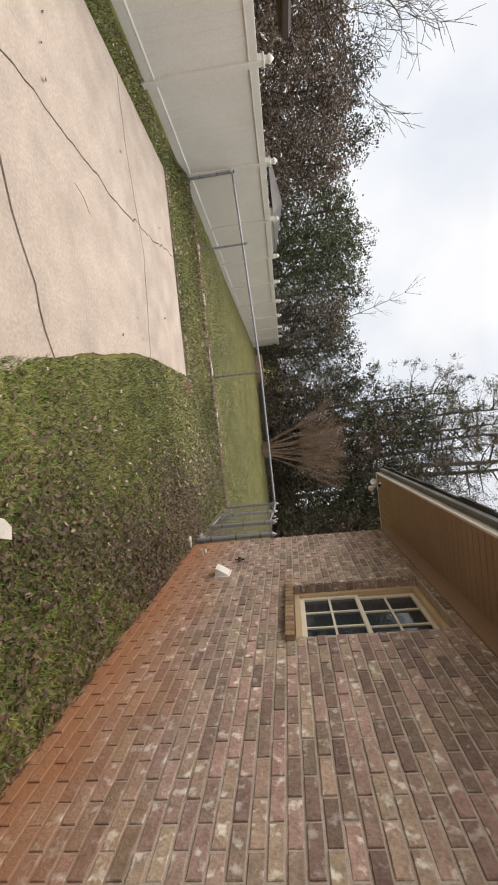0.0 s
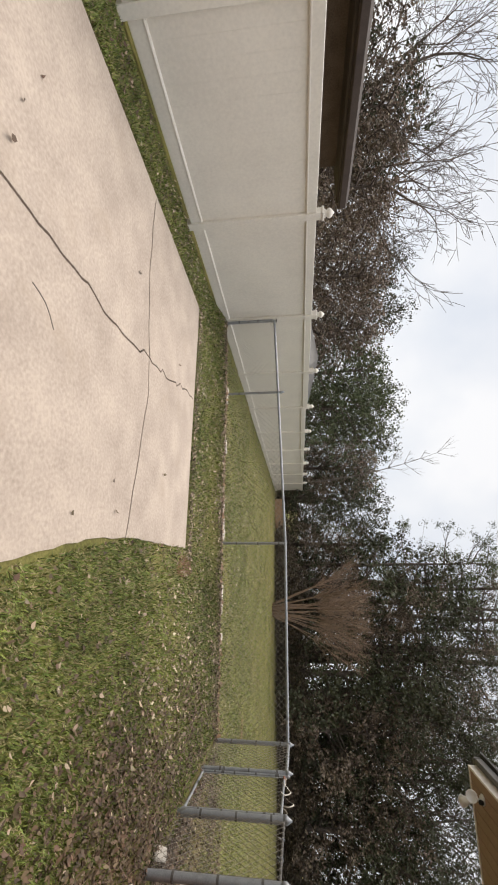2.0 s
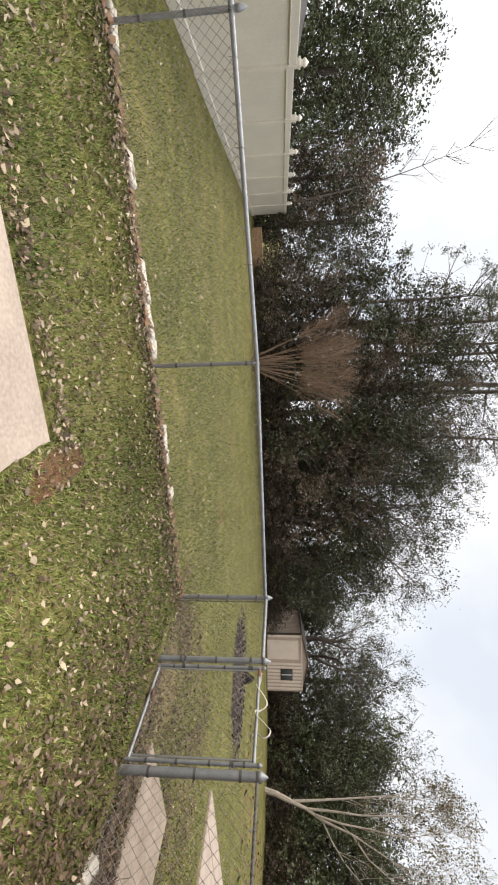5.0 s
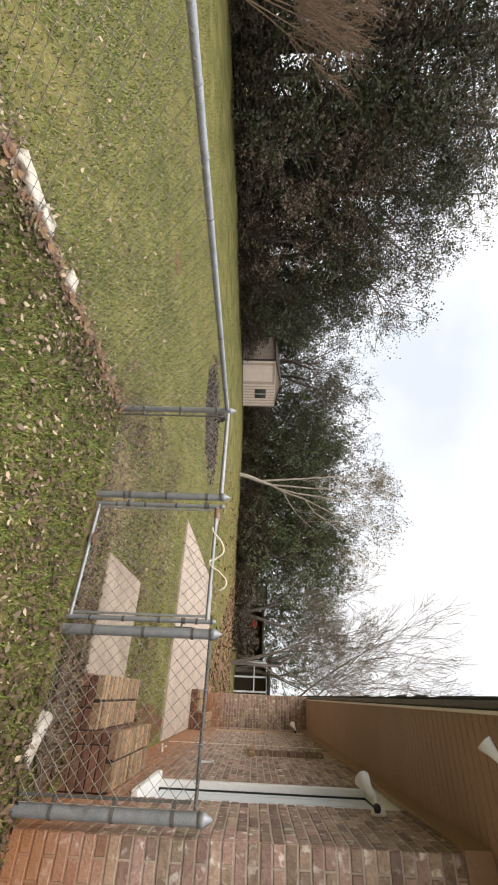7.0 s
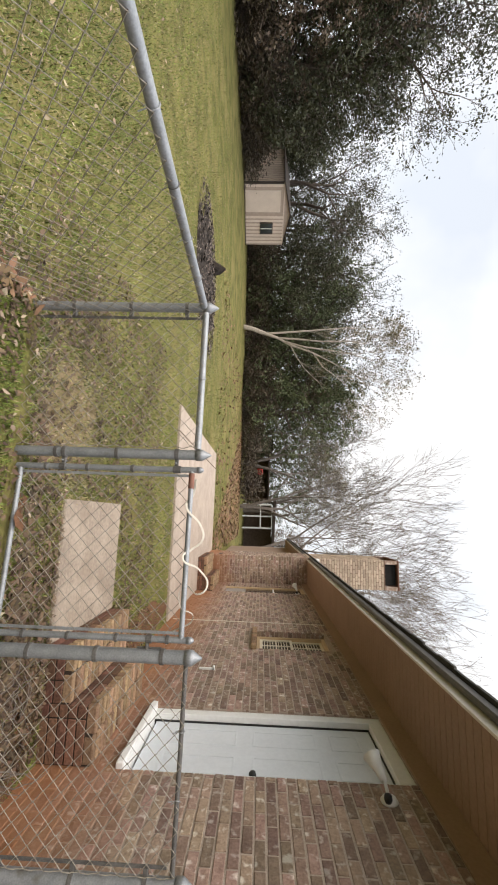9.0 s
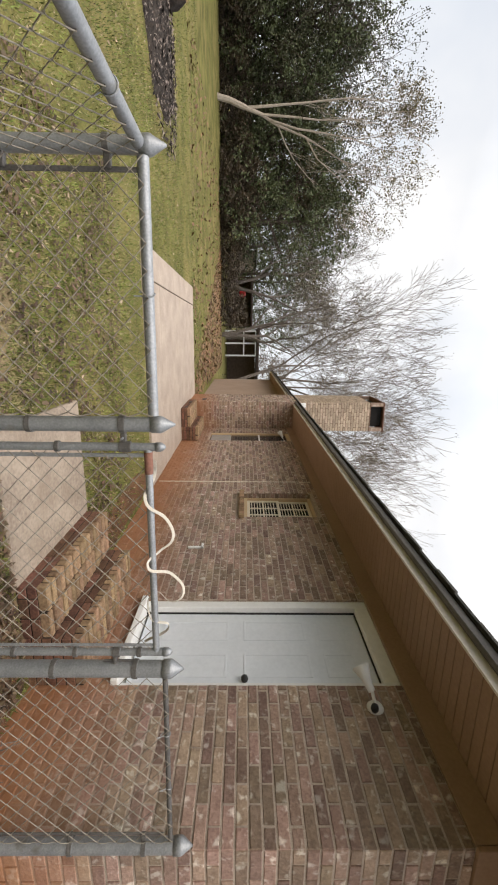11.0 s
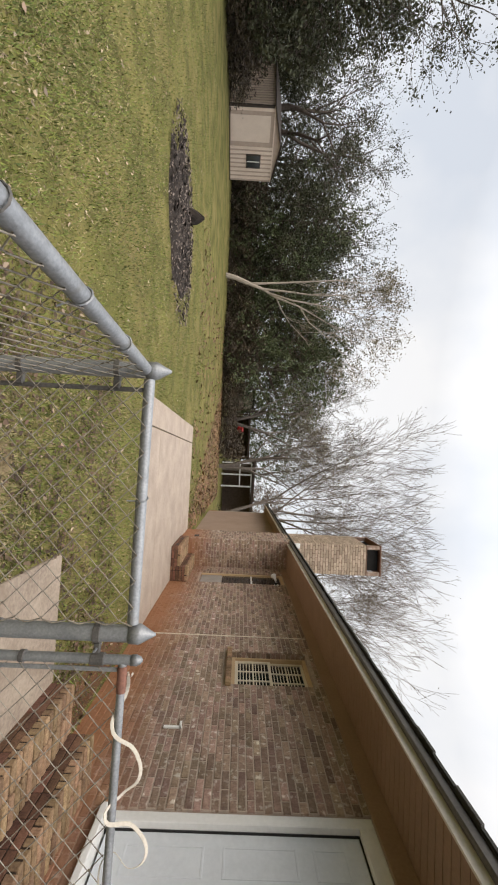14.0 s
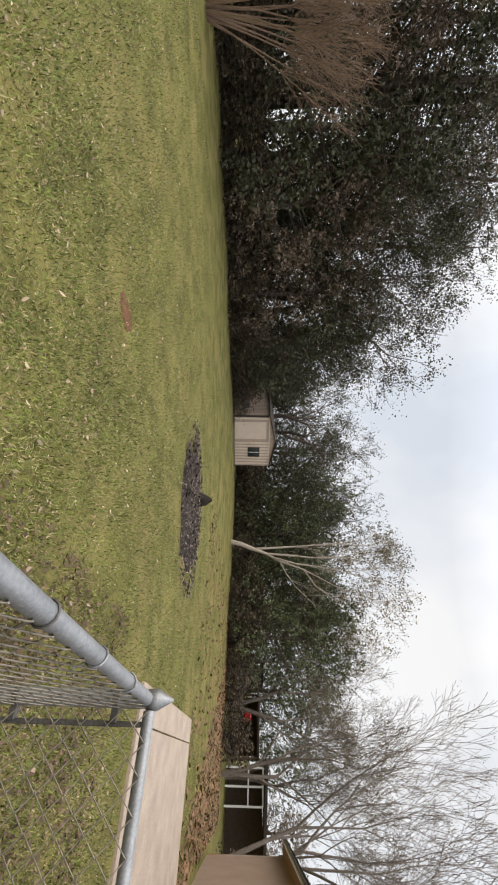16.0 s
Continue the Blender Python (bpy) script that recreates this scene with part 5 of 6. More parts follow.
# ---- stump and mulch patch ----
mound = thing("mulch_pile", "patch of dark burnt mulch and chips with a stump spike", "mulch")
b = bmesh.new()
MX, MY = 7.3, 8.0
ax = Vector((0.42, -0.91, 0)).normalized()
ay = Vector((ax.y * -1, ax.x, 0))
rows = []
for i in range(9):
    u = i / 8
    ringv = []
    for k in range(40):
        a = k * math.tau / 40
        rr = u * (1 + 0.34 * noise.noise(Vector((math.cos(a) * 2, math.sin(a) * 2, 1))))
        p = Vector((MX, MY, 0)) + ax * (1.7 * rr * math.cos(a)) + ay * (1.45 * rr * math.sin(a))
        h = 0.11 * (1 - u * u) + 0.05 * noise.noise(Vector((p.x * 4, p.y * 4, 0))) * (1 - u)
        ringv.append(b.verts.new((p.x, p.y, ground_z(p.x, p.y) + h + (0.012 if u < 1 else -0.03))))
    rows.append(ringv)
for a, c in zip(rows, rows[1:]):
    for k in range(40):
        b.faces.new((a[k], a[(k + 1) % 40], c[(k + 1) % 40], c[k]))
part("mound", b, mulch_mat, mound)
b = bmesh.new()
SPK = Vector((7.75, 8.45, -0.1))
lathe(b, [(0.24, 0.0), (0.19, 0.12), (0.13, 0.26), (0.06, 0.36), (0.015, 0.43)], SPK, n=9)
for v in b.verts:
    v.co += Vector((rng.uniform(-.03, .03), rng.uniform(-.03, .03), 0))
part("stump", b, mulch_mat, mound, "charred pointed stump")
n = 2200
u, a = np.sqrt(nrng.uniform(0, 1.1, n)), nrng.uniform(0, math.tau, n)
pts = [Vector((MX, MY, 0)) + ax * (2.05 * q0 * math.cos(q1)) + ay * (1.5 * q0 * math.sin(q1)) for q0, q1 in zip(u, a)]
pts = [(p.x, p.y, ground_z(p.x, p.y) + max(0.0, 0.11 * (1 - q0 * q0)) + 0.03) for p, q0 in zip(pts, u)]
for nm, sel, lo, hi, mt in (("bark_rest", pts[:900], 0.05, 0.13, mulch_mat), ("ash_rest", pts[900:], 0.02, 0.07, ash_mat)):
    ob = tagged(new(nm, flat_cards(nm, np.array(sel), nrng.uniform(lo, hi, len(sel)), mt, 0.5, 0.012)), kind="stuff")
    ob.parent = mound

# ---- edging stones along the fence, and loose stones ----
def rough_stone(name, label, x, y, z, sx, sy, sz, turn, seed, mat=limestone, category="stone"):
    b = bmesh.new()
    bmesh.ops.create_cube(b, size=1)
    bmesh.ops.subdivide_edges(b, edges=list(b.edges), cuts=3, use_grid_fill=True)
    for v in b.verts:
        s = noise.noise_vector(v.co * 2.3 + Vector((seed * 3.1, 0, seed)))
        v.co += s * 0.13
        v.co = Vector((v.co.x * sx, v.co.y * sy, v.co.z * sz))
    ob = smooth(solid(name, b, mat, label, category))
    ob.matrix_basis = pose(x, y, z, rng.uniform(-4, 4), rng.uniform(-4, 4), turn)
    return ob


for k, (x, y, ln) in enumerate(((-3.66, 3.44, 0.40), (-3.25, 3.39, 0.34), (-2.98, 3.36, 0.2), (-1.98, 3.36, 0.30), (-1.74, 3.34, 0.14), (-1.32, 3.28, 0.10), (-4.6, 3.30, 0.3), (-5.6, 3.28, 0.3))):
    rough_stone("edging_stone", "broken pale concrete edging stone half buried in leaves", x, y, ground_z(x, y - 0.15) + 0.0, ln, 0.14, 0.075, -4 + rng.uniform(-6, 6), k, category="edging")
rough_stone("loose_stone", "flat pale broken stone beside the house corner", 0.02, 0.45, 0.02, 0.30, 0.10, 0.06, 60, 21)
rough_stone("loose_stone", "small pale stone at the foot of the brick wall", -0.14, -0.35, 0.02, 0.13, 0.10, 0.08, 20, 22)
rough_stone("fallen_brick", "broken orange brick by the gate post", 0.15, 1.86, -0.02, 0.17, 0.09, 0.07, 70, 23, clay_soil, "brick")
big_leaf = new("fallen_leaf", flat_cards("fallen_leaf", np.array([(-1.16, -3.84, 0.0)]), np.array([0.15]), rope_mat, 0.55, 0.03))
tagged(big_leaf, "large curled pale fallen leaf on the grass", "leaf")


def ground_patch(name, label, cx, cy, rx, ry, mat, seed):
    """A bare patch with a ragged edge that follows the ground."""
    b = bmesh.new()
    rings = []
    for i in range(6):
        ring = []
        for k in range(28):
            a = k * math.tau / 28
            e = (i / 5) * (1 + 0.35 * noise.noise(Vector((math.cos(a) * 1.6, math.sin(a) * 1.6, seed))))
            x, y = cx + rx * e * math.cos(a), cy + ry * e * math.sin(a)
            ring.append(b.verts.new((x, y, ground_z(x, y) + (0.012 if i < 5 else -0.01))))
        rings.append(ring)
    for p, q in zip(rings, rings[1:]):
        for k in range(28):
            b.faces.new((p[k], p[(k + 1) % 28], q[(k + 1) % 28], q[k]))
    return smooth(solid(name, b, mat, label, "soil", kind="structure"))


ground_patch("ground_clay", "bare brown soil beside the driveway corner", -2.42, 1.45, 0.16, 0.40, clay_soil, 1)
ground_patch("ground_dry", "dead straw-coloured patch inside the fence", 0.95, 2.60, 0.50, 0.50, dead_soil, 2)
ground_patch("ground_clay", "small bare clay spot in the lawn", 1.25, 7.2, 0.30, 0.16, clay_soil, 3)
ground_patch("ground_clay", "bare clay strip along the back wall", 3.6, 0.30, 1.5, 0.30, clay_soil, 4)
ground_patch("ground_clay", "bare clay strip by the house corner", 0.55, 0.40, 0.45, 0.5, clay_soil, 5)


# ---- fixtures on the house ----
def flood_light(label, m, arms=1):
    t = thing("flood_light", label, "lamp", "white flood lights")
    smooth(part("base_plate", lathe(bmesh.new(), [(0.055, 0.0), (0.06, 0.008), (0.045, 0.03), (0.02, 0.038)], (0, 0, 0)), white_paint, t))
    for s in ((1, -1) if arms == 2 else (1,)):
        part("arm", tube(bmesh.new(), (0, 0, 0.02), (0.05 * s, 0.0, 0.11), 0.012), white_paint, t)
        b = bmesh.new()
        lathe(b, [(0.026, 0.0), (0.03, 0.05), (0.036, 0.09), (0.066, 0.17), (0.060, 0.17), (0.03, 0.10)], (0, 0, 0))
        bmesh.ops.transform(b, matrix=Matrix.Translation((0.05 * s, 0, 0.10)) @ Matrix.Rotation(radians(60 * s), 4, "Y"), verts=b.verts)
        smooth(part("lamp_head", b, white_paint, t, "flared white lamp head"))
    smooth(part("sensor", lathe(bmesh.new(), [(0.02, 0.0), (0.028, 0.02), (0.024, 0.045), (0.006, 0.055)], (-0.03, 0.03, 0.02)), rubber, t, "black sensor eye"))
    t.matrix_basis = m
    return t


flood_light("white flood light with a flared head on the brick wall", pose(0.82, 0.008, 2.40, -90, 0, 0) @ Matrix.Rotation(radians(20), 4, "Z"))
flood_light("white twin flood light under the eave corner", pose(-0.56, 0.44, SOFFIT - 0.008, 180, 0, 60) @ Matrix.Scale(0.72, 4), arms=2)
flood_light("white flood light beside the glazed back door", pose(8.44, 0.008, 2.44, -90, 0, 0) @ Matrix.Rotation(radians(20), 4, "Z"))

b = bmesh.new()
box(b, 3.06, 3.09, 0.008, 0.03, 0.78, 0.97, bevel=0.003)
box(b, 3.06, 3.17, 0.008, 0.03, 0.94, 0.965, bevel=0.003)
solid("wall_bracket", b, white_paint, "small white hooked bracket on the brick wall", "bracket")
tap = thing("outdoor_tap", "small brass garden tap low on the back wall", "tap")
part("spout", tube(bmesh.new(), (4.0, 0.0, 0.16), (4.0, 0.10, 0.15), 0.014), fascia_mat, tap)
part("handle", tube(bmesh.new(), (3.97, 0.07, 0.20), (4.03, 0.07, 0.20), 0.012), fascia_mat, tap)
tap2 = thing("outdoor_tap", "pale garden tap low on the side wall", "tap")
part("spout", tube(bmesh.new(), (0.0, -0.57, 0.26), (-0.09, -0.57, 0.25), 0.016), fascia_mat, tap2)
part("handle", lathe(bmesh.new(), [(0.03, 0.0), (0.034, 0.008), (0.03, 0.016)], (-0.06, -0.57, 0.29)), fascia_mat, tap2)
hose_hook = thing("hose_bracket", "dark metal hose bracket on the side wall", "bracket")
part("bar", tube(bmesh.new(), (-0.03, -0.99, 0.79), (-0.03, -0.87, 0.79), 0.012), dark_trim, hose_hook)
part("stub", tube(bmesh.new(), (0.0, -0.93, 0.79), (-0.06, -0.93, 0.79), 0.016), dark_trim, hose_hook)
part("prong", tube(bmesh.new(), (-0.03, -0.93, 0.73), (-0.03, -0.93, 0.85), 0.010), dark_trim, hose_hook)
vent = thing("vent_cover", "pale plastic hooded vent on the side wall", "vent")
b = bmesh.new()
hood = [(-0.009, 0.57), (-0.095, 0.575), (-0.085, 0.61), (-0.02, 0.71), (-0.009, 0.71)]
ends = [[b.verts.new((x, y, z)) for x, z in hood] for y in (-1.41, -1.24)]
b.faces.new(ends[0])
b.faces.new(ends[1][::-1])
for k in range(5):
    b.faces.new((ends[0][k], ends[0][(k + 1) % 5], ends[1][(k + 1) % 5], ends[1][k]))
part("hood", b, fascia_mat, vent)
part("flange", box(bmesh.new(), -0.012, 0.004, -1.435, -1.215, 0.55, 0.73, bevel=0.003), fascia_mat, vent)
for x0 in (8.6, 9.35):
    b = bmesh.new()
    box(b, x0, x0 + 0.16, 0.80, 0.825, -0.02, 0.05, bevel=0.004)
    solid("vent_cover", b, dark_trim, "dark vent in the brick stoop", "vent")
b = bmesh.new()
box(b, 10.2, 10.45, 0.752, 0.772, 0.25, 0.37, bevel=0.004)
solid("vent_cover", b, dark_trim, "dark clean-out vent in the chimney foot", "vent")
b = bmesh.new()
box(b, 5.455, 5.480, 0.004, 0.0125, -0.05, BRICK_TOP - 0.01, bevel=0.002)
solid("caulk_seam", b, cream_paint, "pale caulked expansion joint up the brick wall", "joint")

# short hairline crack and specks of dirt on the driveway
for (xa, ya), (xb, yb) in zip(((-3.98, -2.17), (-3.965, -2.10), (-3.94, -2.03), (-3.89, -1.97)), ((-3.965, -2.10), (-3.94, -2.03), (-3.89, -1.97), (-3.83, -1.92))):
    part("hairline_crack", box(bmesh.new(), -0.003, 0.003, 0, math.dist((xa, ya), (xb, yb)) + 0.004, -0.005, 0.002, m=pose(xa, ya, -0.155, 0, 0, math.degrees(math.atan2(xa - xb, yb - ya)))), crack_mat, driveway)
pts = [(-4.93, -2.5), (-4.62, -2.5), (-5.17, -0.76), (-5.24, -2.42), (-2.87, -0.8), (-2.78, -1.45), (-3.9, -4.2), (-3.1, -0.9), (-4.9, 0.6), (-5.6, -3.4), (-3.4, 0.3)]
specks = flat_cards("leaf_scraps", np.array([(x, y, -0.156) for x, y in pts]), nrng.uniform(0.03, 0.07, len(pts)), dark_litter, 0.5, 0.002)
tagged(new("leaf_scraps", specks), "small dark leaf scraps on the driveway", "leaves", kind="stuff")

# tangle of dry vine stems by the house corner, a leaf caught on the gate
L, r = Limbs(), random.Random(17)
for k in range(46):
    p = Vector((r.gauss(0.30, 0.22), r.gauss(0.52, 0.22), 0.0))
    p.x = max(0.06, p.x)
    p.y = max(0.14, p.y)
    p.z = ground_z(p.x, p.y) + 0.01
    w = Vector((r.gauss(0, 1), r.gauss(0, 1), r.uniform(0.1, 0.9))).normalized()
    for i in range(5):
        q = p + w * r.uniform(0.05, 0.09)
        q.x, q.y = max(0.05, q.x), max(0.03, q.y)
        q.z = max(q.z, ground_z(q.x, q.y) + 0.006)
        L.limb(p, q, 0.0042 - 0.0005 * i, 0.0037 - 0.0005 * i, 4)
        p, w = q, (w + Vector((r.gauss(0, .35), r.gauss(0, .35), r.gauss(-.22, .2)))).normalized()
vine = new("dry_vines", L.mesh("dry_vines", thin_bark))
tagged(vine, "tangle of dry grey vine stems inside the gate", "vines", kind="stuff")
red_leaf = new("caught_leaf", flat_cards("caught_leaf", np.array([(0.045, 1.84, 0.05)]), np.array([0.12]), clay_soil, 0.8, 0.012))
tagged(red_leaf, "curled reddish brown leaf caught on the gate's bottom bar", "leaf")


# ---- grass, straw and fallen leaves ----
def lawn_points(n, x0, x1, y0, y1, r_rng, keep):
    out = []
    while len(out) < n:
        x, y = r_rng.uniform(x0, x1, 20000), r_rng.uniform(y0, y1, 20000)
        d = r_rng.random(20000)
        for a, c, e in zip(x.tolist(), y.tolist(), d.tolist()):
            if e < keep(a, c):
                out.append((a, c, ground_z(a, c)))
                if len(out) == n:
                    break
    return np.array(out)


def bare(x, y):
    """Where the thatch shows: large soft patches."""
    return noise.noise(Vector((x * 0.55, y * 0.55, 7))) + 0.6 * noise.noise(Vector((x * 1.7, y * 1.7, 2)))


def free(x, y):
    if x > -0.03 and y < 0.03:
        return False
    if -6.4 < x < -1.9 and y < 1.46 and x < -2.66 + max(0.0, -y - 0.5) * 0.16:
        return False
    if 5.15 < x < 11.4 and 0 < y < 3.95 or 0.95 < x < 2.32 and 0 < y < 1.97:
        return False
    return True


def near_keep(x, y):
    if not free(x, y):
        return 0
    wall = step(0.15, 1.2, math.hypot(min(x, 0.0), max(0.0, y)) if y > 0 else -x)
    return max(0.0, 0.75 - 0.7 * bare(x, y)) * (0.55 + 0.45 * wall)


def yard_keep(x, y):
    if not free(x, y) or math.hypot((x - 7.3) / 1.5, (y - 8.0) / 1.5) < 1:
        return 0
    d = math.hypot(x + 1.5, y - 2.8)
    return max(0.05, 0.8 - 0.6 * bare(x, y)) * min(1.0, 4.0 / max(d, 1.0)) ** 1.6


def blades(name, pts, size, mat, label, lean=1.1):
    """One narrow triangle a blade."""
    n = len(pts)
    length = nrng.uniform(0.5, 1.25, n) * size
    d = nrng.normal(size=(n, 3))
    d[:, 2] = np.abs(d[:, 2]) * 0.5 + lean * nrng.uniform(0.2, 1.0, n)
    d /= np.linalg.norm(d, axis=1)[:, None]
    s = np.stack([-d[:, 1], d[:, 0], np.zeros(n)], axis=1)
    s /= np.linalg.norm(s, axis=1)[:, None] + 1e-6
    s *= (length * 0.10)[:, None]
    v = np.stack([pts - s, pts + s, pts + d * length[:, None]], axis=1).reshape(-1, 3)
    me = bpy.data.meshes.new(name)
    me.vertices.add(n * 3)
    me.vertices.foreach_set("co", v.astype(np.float32).ravel())
    me.loops.add(n * 3)
    me.loops.foreach_set("vertex_index", np.arange(n * 3, dtype=np.int32))
    me.polygons.add(n)
    me.polygons.foreach_set("loop_start", np.arange(0, n * 3, 3, dtype=np.int32))
    me.update(calc_edges=True)
    me.materials.append(mat)
    return tagged(new(name, me), label, "grass", kind="stuff")


blades("grass", lawn_points(205000, -7.1, -0.02, -6.5, 3.3, nrng, near_keep), 0.046, grass_mat, "short green winter lawn blades beside the house")
blades("dry_grass", lawn_points(85000, -7.1, -0.02, -6.5, 3.3, nrng, lambda x, y: near_keep(x, y) * (0.25 + 0.75 * step(0.3, 2.0, -x))), 0.042, straw_mat, "short dry straw blades in the lawn", lean=0.5)
blades("grass", lawn_points(240000, -7.0, 14, 0.0, 17, nrng, lambda x, y: yard_keep(x, y) if (x > 0.1 or y > fence_y(x)) else 0), 0.045, grass_mat, "short green winter lawn blades of the back yard")
blades("dry_grass", lawn_points(135000, -7.0, 14, 0.0, 17, nrng, lambda x, y: yard_keep(x, y) if (x > 0.1 or y > fence_y(x)) else 0), 0.042, straw_mat, "short dry straw blades of the back yard", lean=0.5)


pts = lawn_points(9000, 0.15, 2.0, 1.7, 3.5, nrng, lambda x, y: math.exp(-((x - 0.95) / 0.5) ** 2 - ((y - 2.6) / 0.5) ** 2))
blades("dry_grass", pts, 0.05, straw_mat, "dead straw-coloured grass in a worn patch", lean=0.25)


def litter_keep(x, y):
    if not free(x, y):
        return 0
    along = math.exp(-((y - fence_y(x)) / 0.28) ** 2) if x < 0.1 else 0.0
    wall = math.exp(-((x + 0.6) / 0.8) ** 2) * (1 if y < 3 else 0.2)
    along += 0.7 * math.exp(-((y - 1.56) / 0.10) ** 2) if -6.4 < x < -2.5 else 0.0
    return min(1.0, 0.18 + 0.9 * along + 0.45 * wall + 0.25 * max(0.0, noise.noise(Vector((x * 0.8, y * 0.8, 4)))))


pts = lawn_points(17000, -7.1, 0.1, -6.5, 3.7, nrng, lambda x, y: litter_keep(x, y) ** 1.6 * step(-6.5, -5.5, y))
tagged(new("leaf_litter", flat_cards("leaf_litter", pts, nrng.uniform(0.012, 0.045, len(pts)), dark_litter, 0.6, 0.016)), "dark rotting leaf litter in the grass", "leaves", kind="stuff")
pts = lawn_points(750, -7.0, 0.0, 2.9, 3.7, nrng, lambda x, y: math.exp(-((y - fence_y(x) - 0.02) / 0.10) ** 2) * max(0.1, 0.6 + 0.9 * noise.noise(Vector((x * 1.4, 3.0, 5)))))
tagged(new("fallen_leaves", flat_cards("fallen_leaves", pts, nrng.uniform(0.03, 0.085, len(pts)), rust_litter, 0.65, 0.03)), "rust brown leaves caught along the chain-link fence", "leaves", kind="stuff")
pts = lawn_points(7000, 11.5, 27, 0.6, 11, nrng, lambda x, y: 1.0 if y < 0.5 + (x - 10) * 0.45 else 0.12)
tagged(new("leaf_litter", flat_cards("leaf_litter", pts, nrng.uniform(0.06, 0.15, len(pts)), rust_litter, 0.6, 0.016)), "rust brown leaf litter along the far edge of the yard", "leaves", kind="stuff")
pts = lawn_points(12000, -2.3, 0.0, -6.5, 2.0, nrng, lambda x, y: (1 - 0.8 * step(-0.4, 0.8, y)) * step(-1.9, -0.2, x) * min(1.0, max(0.05, 0.45 + 0.9 * noise.noise(Vector((x * 1.1, y * 0.9, 12))))))
tagged(new("leaf_litter", flat_cards("leaf_litter", pts, nrng.uniform(0.012, 0.042, len(pts)), dark_litter, 0.6, 0.02)), "dark brown leaf litter along the side wall", "leaves", kind="stuff")
pts = lawn_points(5200, -7.1, 0.1, -6.5, 3.7, nrng, lambda x, y: litter_keep(x, y) * (0.2 + 0.8 * step(0.2, 1.6, -x)) * (0.22 + 0.78 * step(-1.2, 1.0, y)))
tagged(new("fallen_leaves", flat_cards("fallen_leaves", pts, 0.012 + 0.042 * nrng.random(len(pts)) ** 2, litter_mat, 0.6, 0.022)), "dry tan fallen leaves scattered on the lawn", "leaves", kind="stuff")
pts = lawn_points(800, -7.0, 12, 0.0, 12, nrng, lambda x, y: 0.5 * yard_keep(x, y) if (x > 0.1 or y > fence_y(x)) else 0)
tagged(new("fallen_leaves", flat_cards("fallen_leaves", pts, nrng.uniform(0.02, 0.06, len(pts)), litter_mat, 0.6, 0.022)), "a few dry fallen leaves on the yard lawn", "leaves", kind="stuff")
pts = lawn_points(7000, -7.0, 13, 0.0, 13, nrng, lambda x, y: 0.5 * yard_keep(x, y) if (x > 0.1 or y > fence_y(x)) else 0)
tagged(new("straw_litter", flat_cards("straw_litter", pts, nrng.uniform(0.008, 0.024, len(pts)), litter_mat, 0.5, 0.03)), "small pale leaf crumbs and straw on the yard lawn", "litter", kind="stuff")
pts = lawn_points(8500, 0.12, 3.8, 0.1, 4.4, nrng, lambda x, y: (0.0 if not free(x, y) else min(1.0, 0.10 + 1.1 * math.exp(-((x - 0.5) / 0.7) ** 2 - ((y - 0.8) / 0.8) ** 2) + 0.5 * max(0.0, noise.noise(Vector((x * 1.3, y * 1.3, 9)))))))
tagged(new("leaf_litter", flat_cards("leaf_litter", pts, nrng.uniform(0.015, 0.05, len(pts)), dark_litter, 0.6, 0.022)), "dark brown leaf litter inside the gate", "leaves", kind="stuff")


# ---- bricks of the walls ----
COURSE, BL, JOINT, PROUD = 0.074, 0.205, 0.013, 0.007


def brick_shape(w, h):
    """Front of a brick, local x along the wall, y out, z up, with chamfered arrises."""
    c, d = 0.003, 0.010
    v = [(0, -d, 0), (w, -d, 0), (w, -d, h), (0, -d, h), (0, PROUD - c, 0), (w, PROUD - c, 0), (w, PROUD - c, h), (0, PROUD - c, h), (c, PROUD, c), (w - c, PROUD, c), (w - c, PROUD, h - c), (c, PROUD, h - c)]
    f = [(0, 1, 5, 4), (1, 2, 6, 5), (2, 3, 7, 6), (3, 0, 4, 7), (4, 5, 9, 8), (5, 6, 10, 9), (6, 7, 11, 10), (7, 4, 8, 11), (8, 9, 10, 11)]
    return v, f


def brick_list(length, z0, z1, openings, start=0.0, r=None):
    out = []
    z, row = z0, 0
    while z < z1 - 0.02:
        h = min(COURSE - JOINT, z1 - z)
        u = start - (0.5 * (BL + JOINT) if row % 2 else 0.0)
        while u < length:
            spans = [(max(start, u), min(length, u + BL))]
            for o in openings:
                if z + h > o[2] + 0.005 and z < o[3] - 0.005:
                    cut = []
                    for a, b in spans:
                        if b <= o[0] or a >= o[1]:
                            cut.append((a, b))
                        else:
                            cut += [(a, o[0] - 0.0)] if a < o[0] else []
                            cut += [(o[1] + 0.0, b)] if b > o[1] else []
                    spans = cut
            out += [(a, b - a, z, h) for a, b in spans if b - a > 0.025]
            u += BL + JOINT
        z += COURSE
        row += 1
    return out


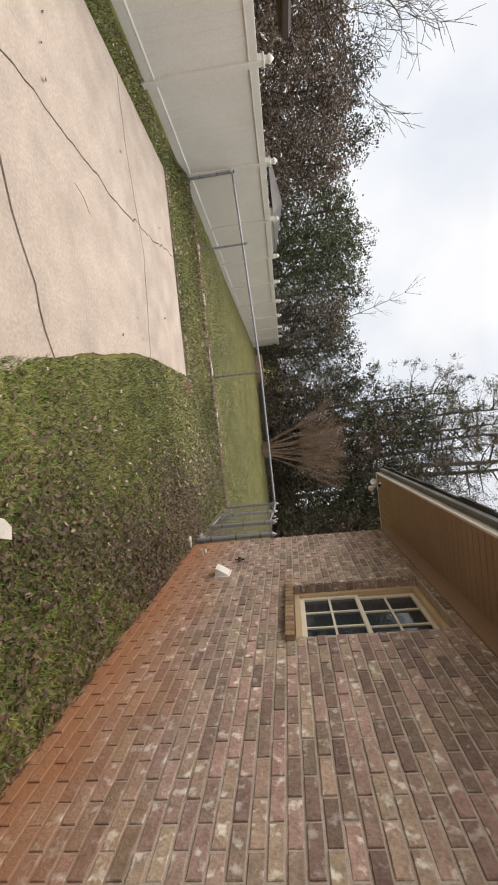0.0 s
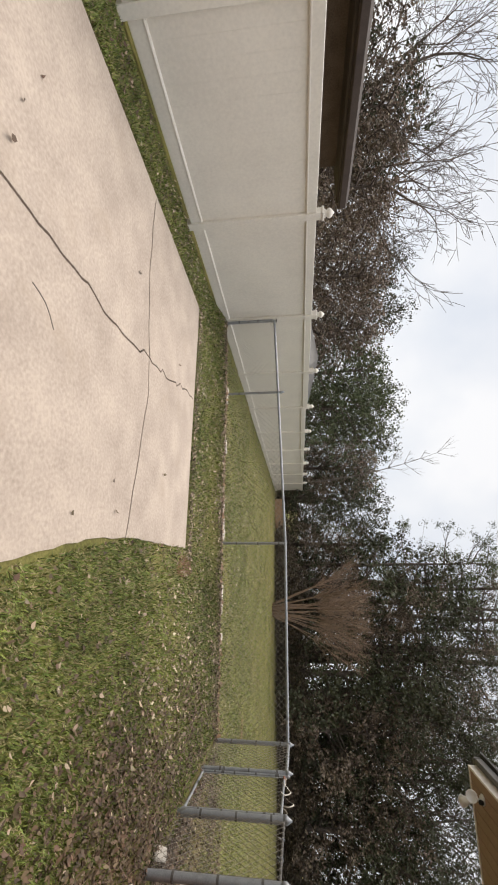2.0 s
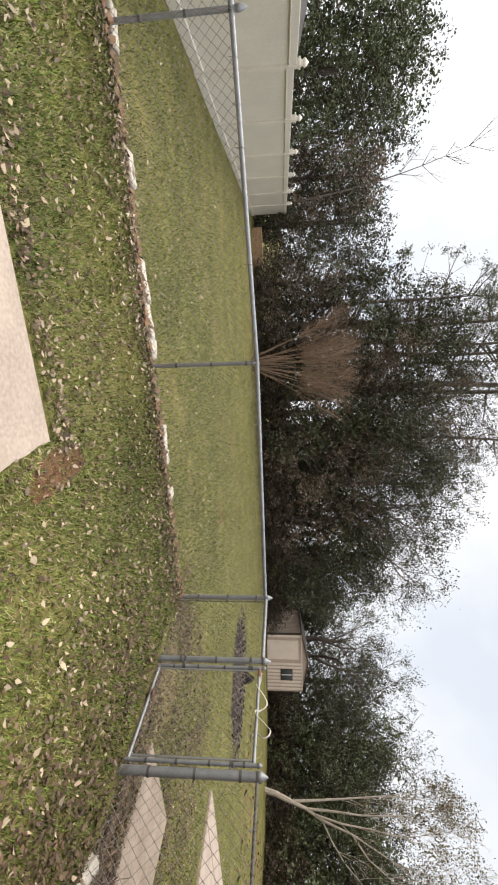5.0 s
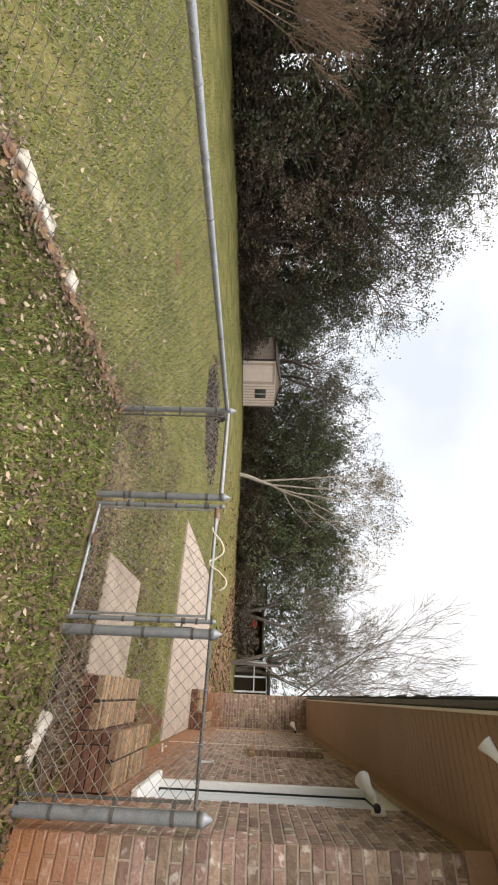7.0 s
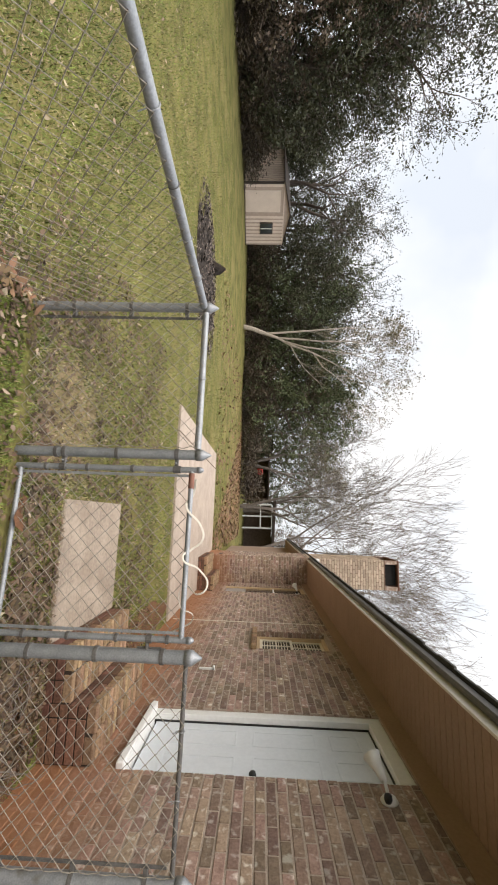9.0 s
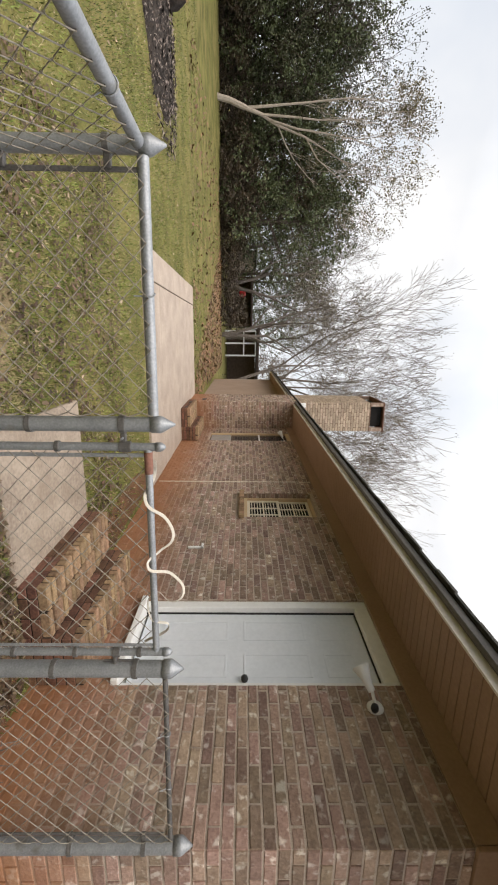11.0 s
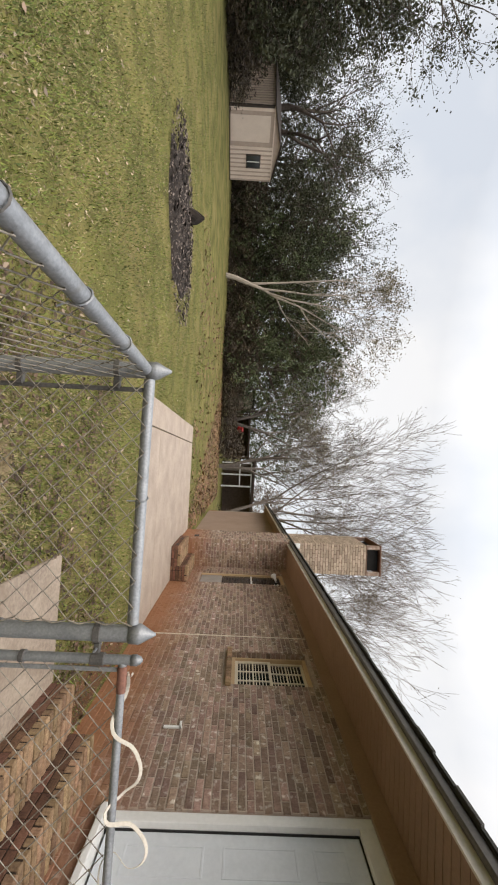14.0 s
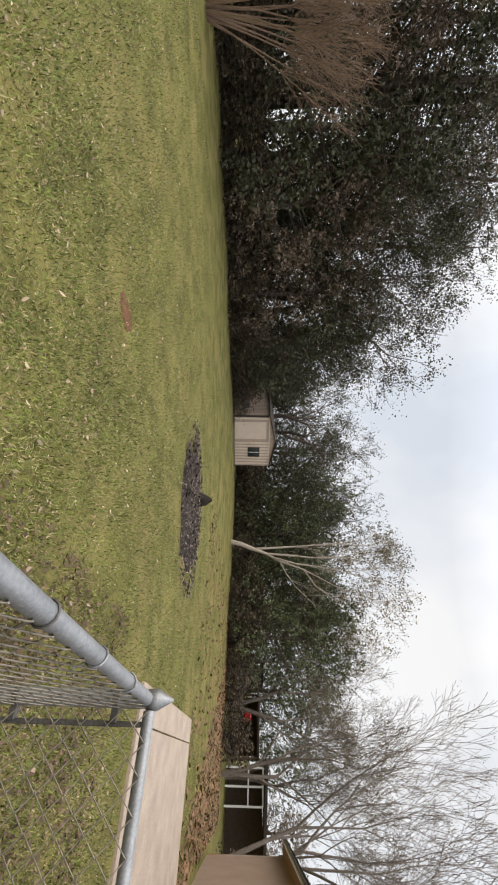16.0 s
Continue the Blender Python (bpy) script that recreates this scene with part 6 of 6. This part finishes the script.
def lay_bricks(wall, bricks, place, single, run_mat=brick_run):
    """Single bricks of a stretch as parts, the rest as one run; place is the pose of the wall's own axes."""
    inv = wall.matrix_basis.inverted() @ place
    shapes, rest_v, rest_f, count = {}, [], [], 0
    for u, w, z, h in bricks:
        if single(u, w, z) and count < 300:
            key = (round(w, 3), round(h, 3))
            if key not in shapes:
                me = bpy.data.meshes.new("brick")
                v, f = brick_shape(*key)
                me.from_pydata(v, [], f)
                me.materials.append(brick_mat)
                shapes[key] = me
            ob = new("brick", shapes[key])
            ob.parent = wall
            ob.matrix_basis = inv @ pose(u, rng.uniform(-0.003, 0.0025), z + rng.uniform(-0.001, 0.001), rng.uniform(-.6, .6), rng.uniform(-.3, .3), rng.uniform(-.5, .5))
            count += 1
        else:
            v, f = brick_shape(w, h)
            o, base = rng.uniform(-0.003, 0.0025), len(rest_v)
            t = rng.uniform(-0.004, 0.004)
            rest_v += [(u + p[0], p[1] + o, z + p[2] + t * p[0]) for p in v]
            rest_f += [tuple(base + k for k in q) for q in f]
    if rest_v:
        me = bpy.data.meshes.new("brick_run")
        me.from_pydata(rest_v, [], rest_f)
        me.materials.append(run_mat)
        ob = tagged(new("brick_run", me), kind="stuff")
        ob.parent = wall
        ob.matrix_basis = inv


Z0 = -0.27


def brick_reveal(wall, u, depth, z0, z1, face, place):
    """Ends of bricks lining one side of an opening; face is +1 or -1 along the wall."""
    b, z = bmesh.new(), z0
    while z < z1 - 0.03:
        p, q = place(u, 0.002, z), place(u + face * 0.011, depth, min(z + COURSE - JOINT, z1))
        box(b, min(p[0], q[0]), max(p[0], q[0]), min(p[1], q[1]), max(p[1], q[1]), p[2], q[2], bevel=0.003)
        z += COURSE
    ob = part("reveal_bricks", b, brick_run, wall)
    ob["kind"] = "stuff"
    ob.matrix_parent_inverse = wall.matrix_basis.inverted()


for u, face in ((1.80, 1), (2.80, -1)):
    brick_reveal(wall_side, u, 0.09, 1.42, 2.60, face, side_place)
for u, face in ((4.00, 1), (4.93, -1)):
    brick_reveal(wall_back, u, 0.09, 1.47, 2.57, face, back_place)
side_bricks = brick_list(9.0, Z0, BRICK_TOP, [(1.74, 2.86, 1.345, 1.42), (1.80, 2.80, 1.40, 2.60)])
lay_bricks(wall_side, side_bricks, pose(0, 0, 0, 0, 0, 90) @ Matrix.Diagonal((-1, 1, 1, 1)), lambda u, w, z: 2.3 < u < 4.3 and z > 0.0)
back_bricks = brick_list(CHIM_X, Z0, BRICK_TOP, [(3.95, 4.98, 1.395, 1.47), *BACK_OPEN], start=0.0)
lay_bricks(wall_back, back_bricks, pose(0, 0, 0), lambda u, w, z: u < 1.0 or 2.05 < u < 2.6)
breast = [o for o in chimney.children if o.name.startswith("breast")][0]
stack = [o for o in chimney.children if o.name.startswith("stack")][0]
side_face = pose(CX0, 0, 0, 0, 0, 90)
out_face = pose(CX0, CY, 0)
lay_bricks(breast, brick_list(CY, Z0, SOFFIT, [], start=0.01), side_face, lambda u, w, z: False)
lay_bricks(breast, brick_list(CX1 - CX0, Z0, SOFFIT, []), out_face, lambda u, w, z: False)
lay_bricks(stack, brick_list(CY, SOFFIT + 0.04, 5.04, [], start=-0.05), side_face, lambda u, w, z: False, skylit_brick)
lay_bricks(stack, brick_list(CX1 - CX0, SOFFIT + 0.04, 5.04, []), out_face, lambda u, w, z: False, skylit_brick)
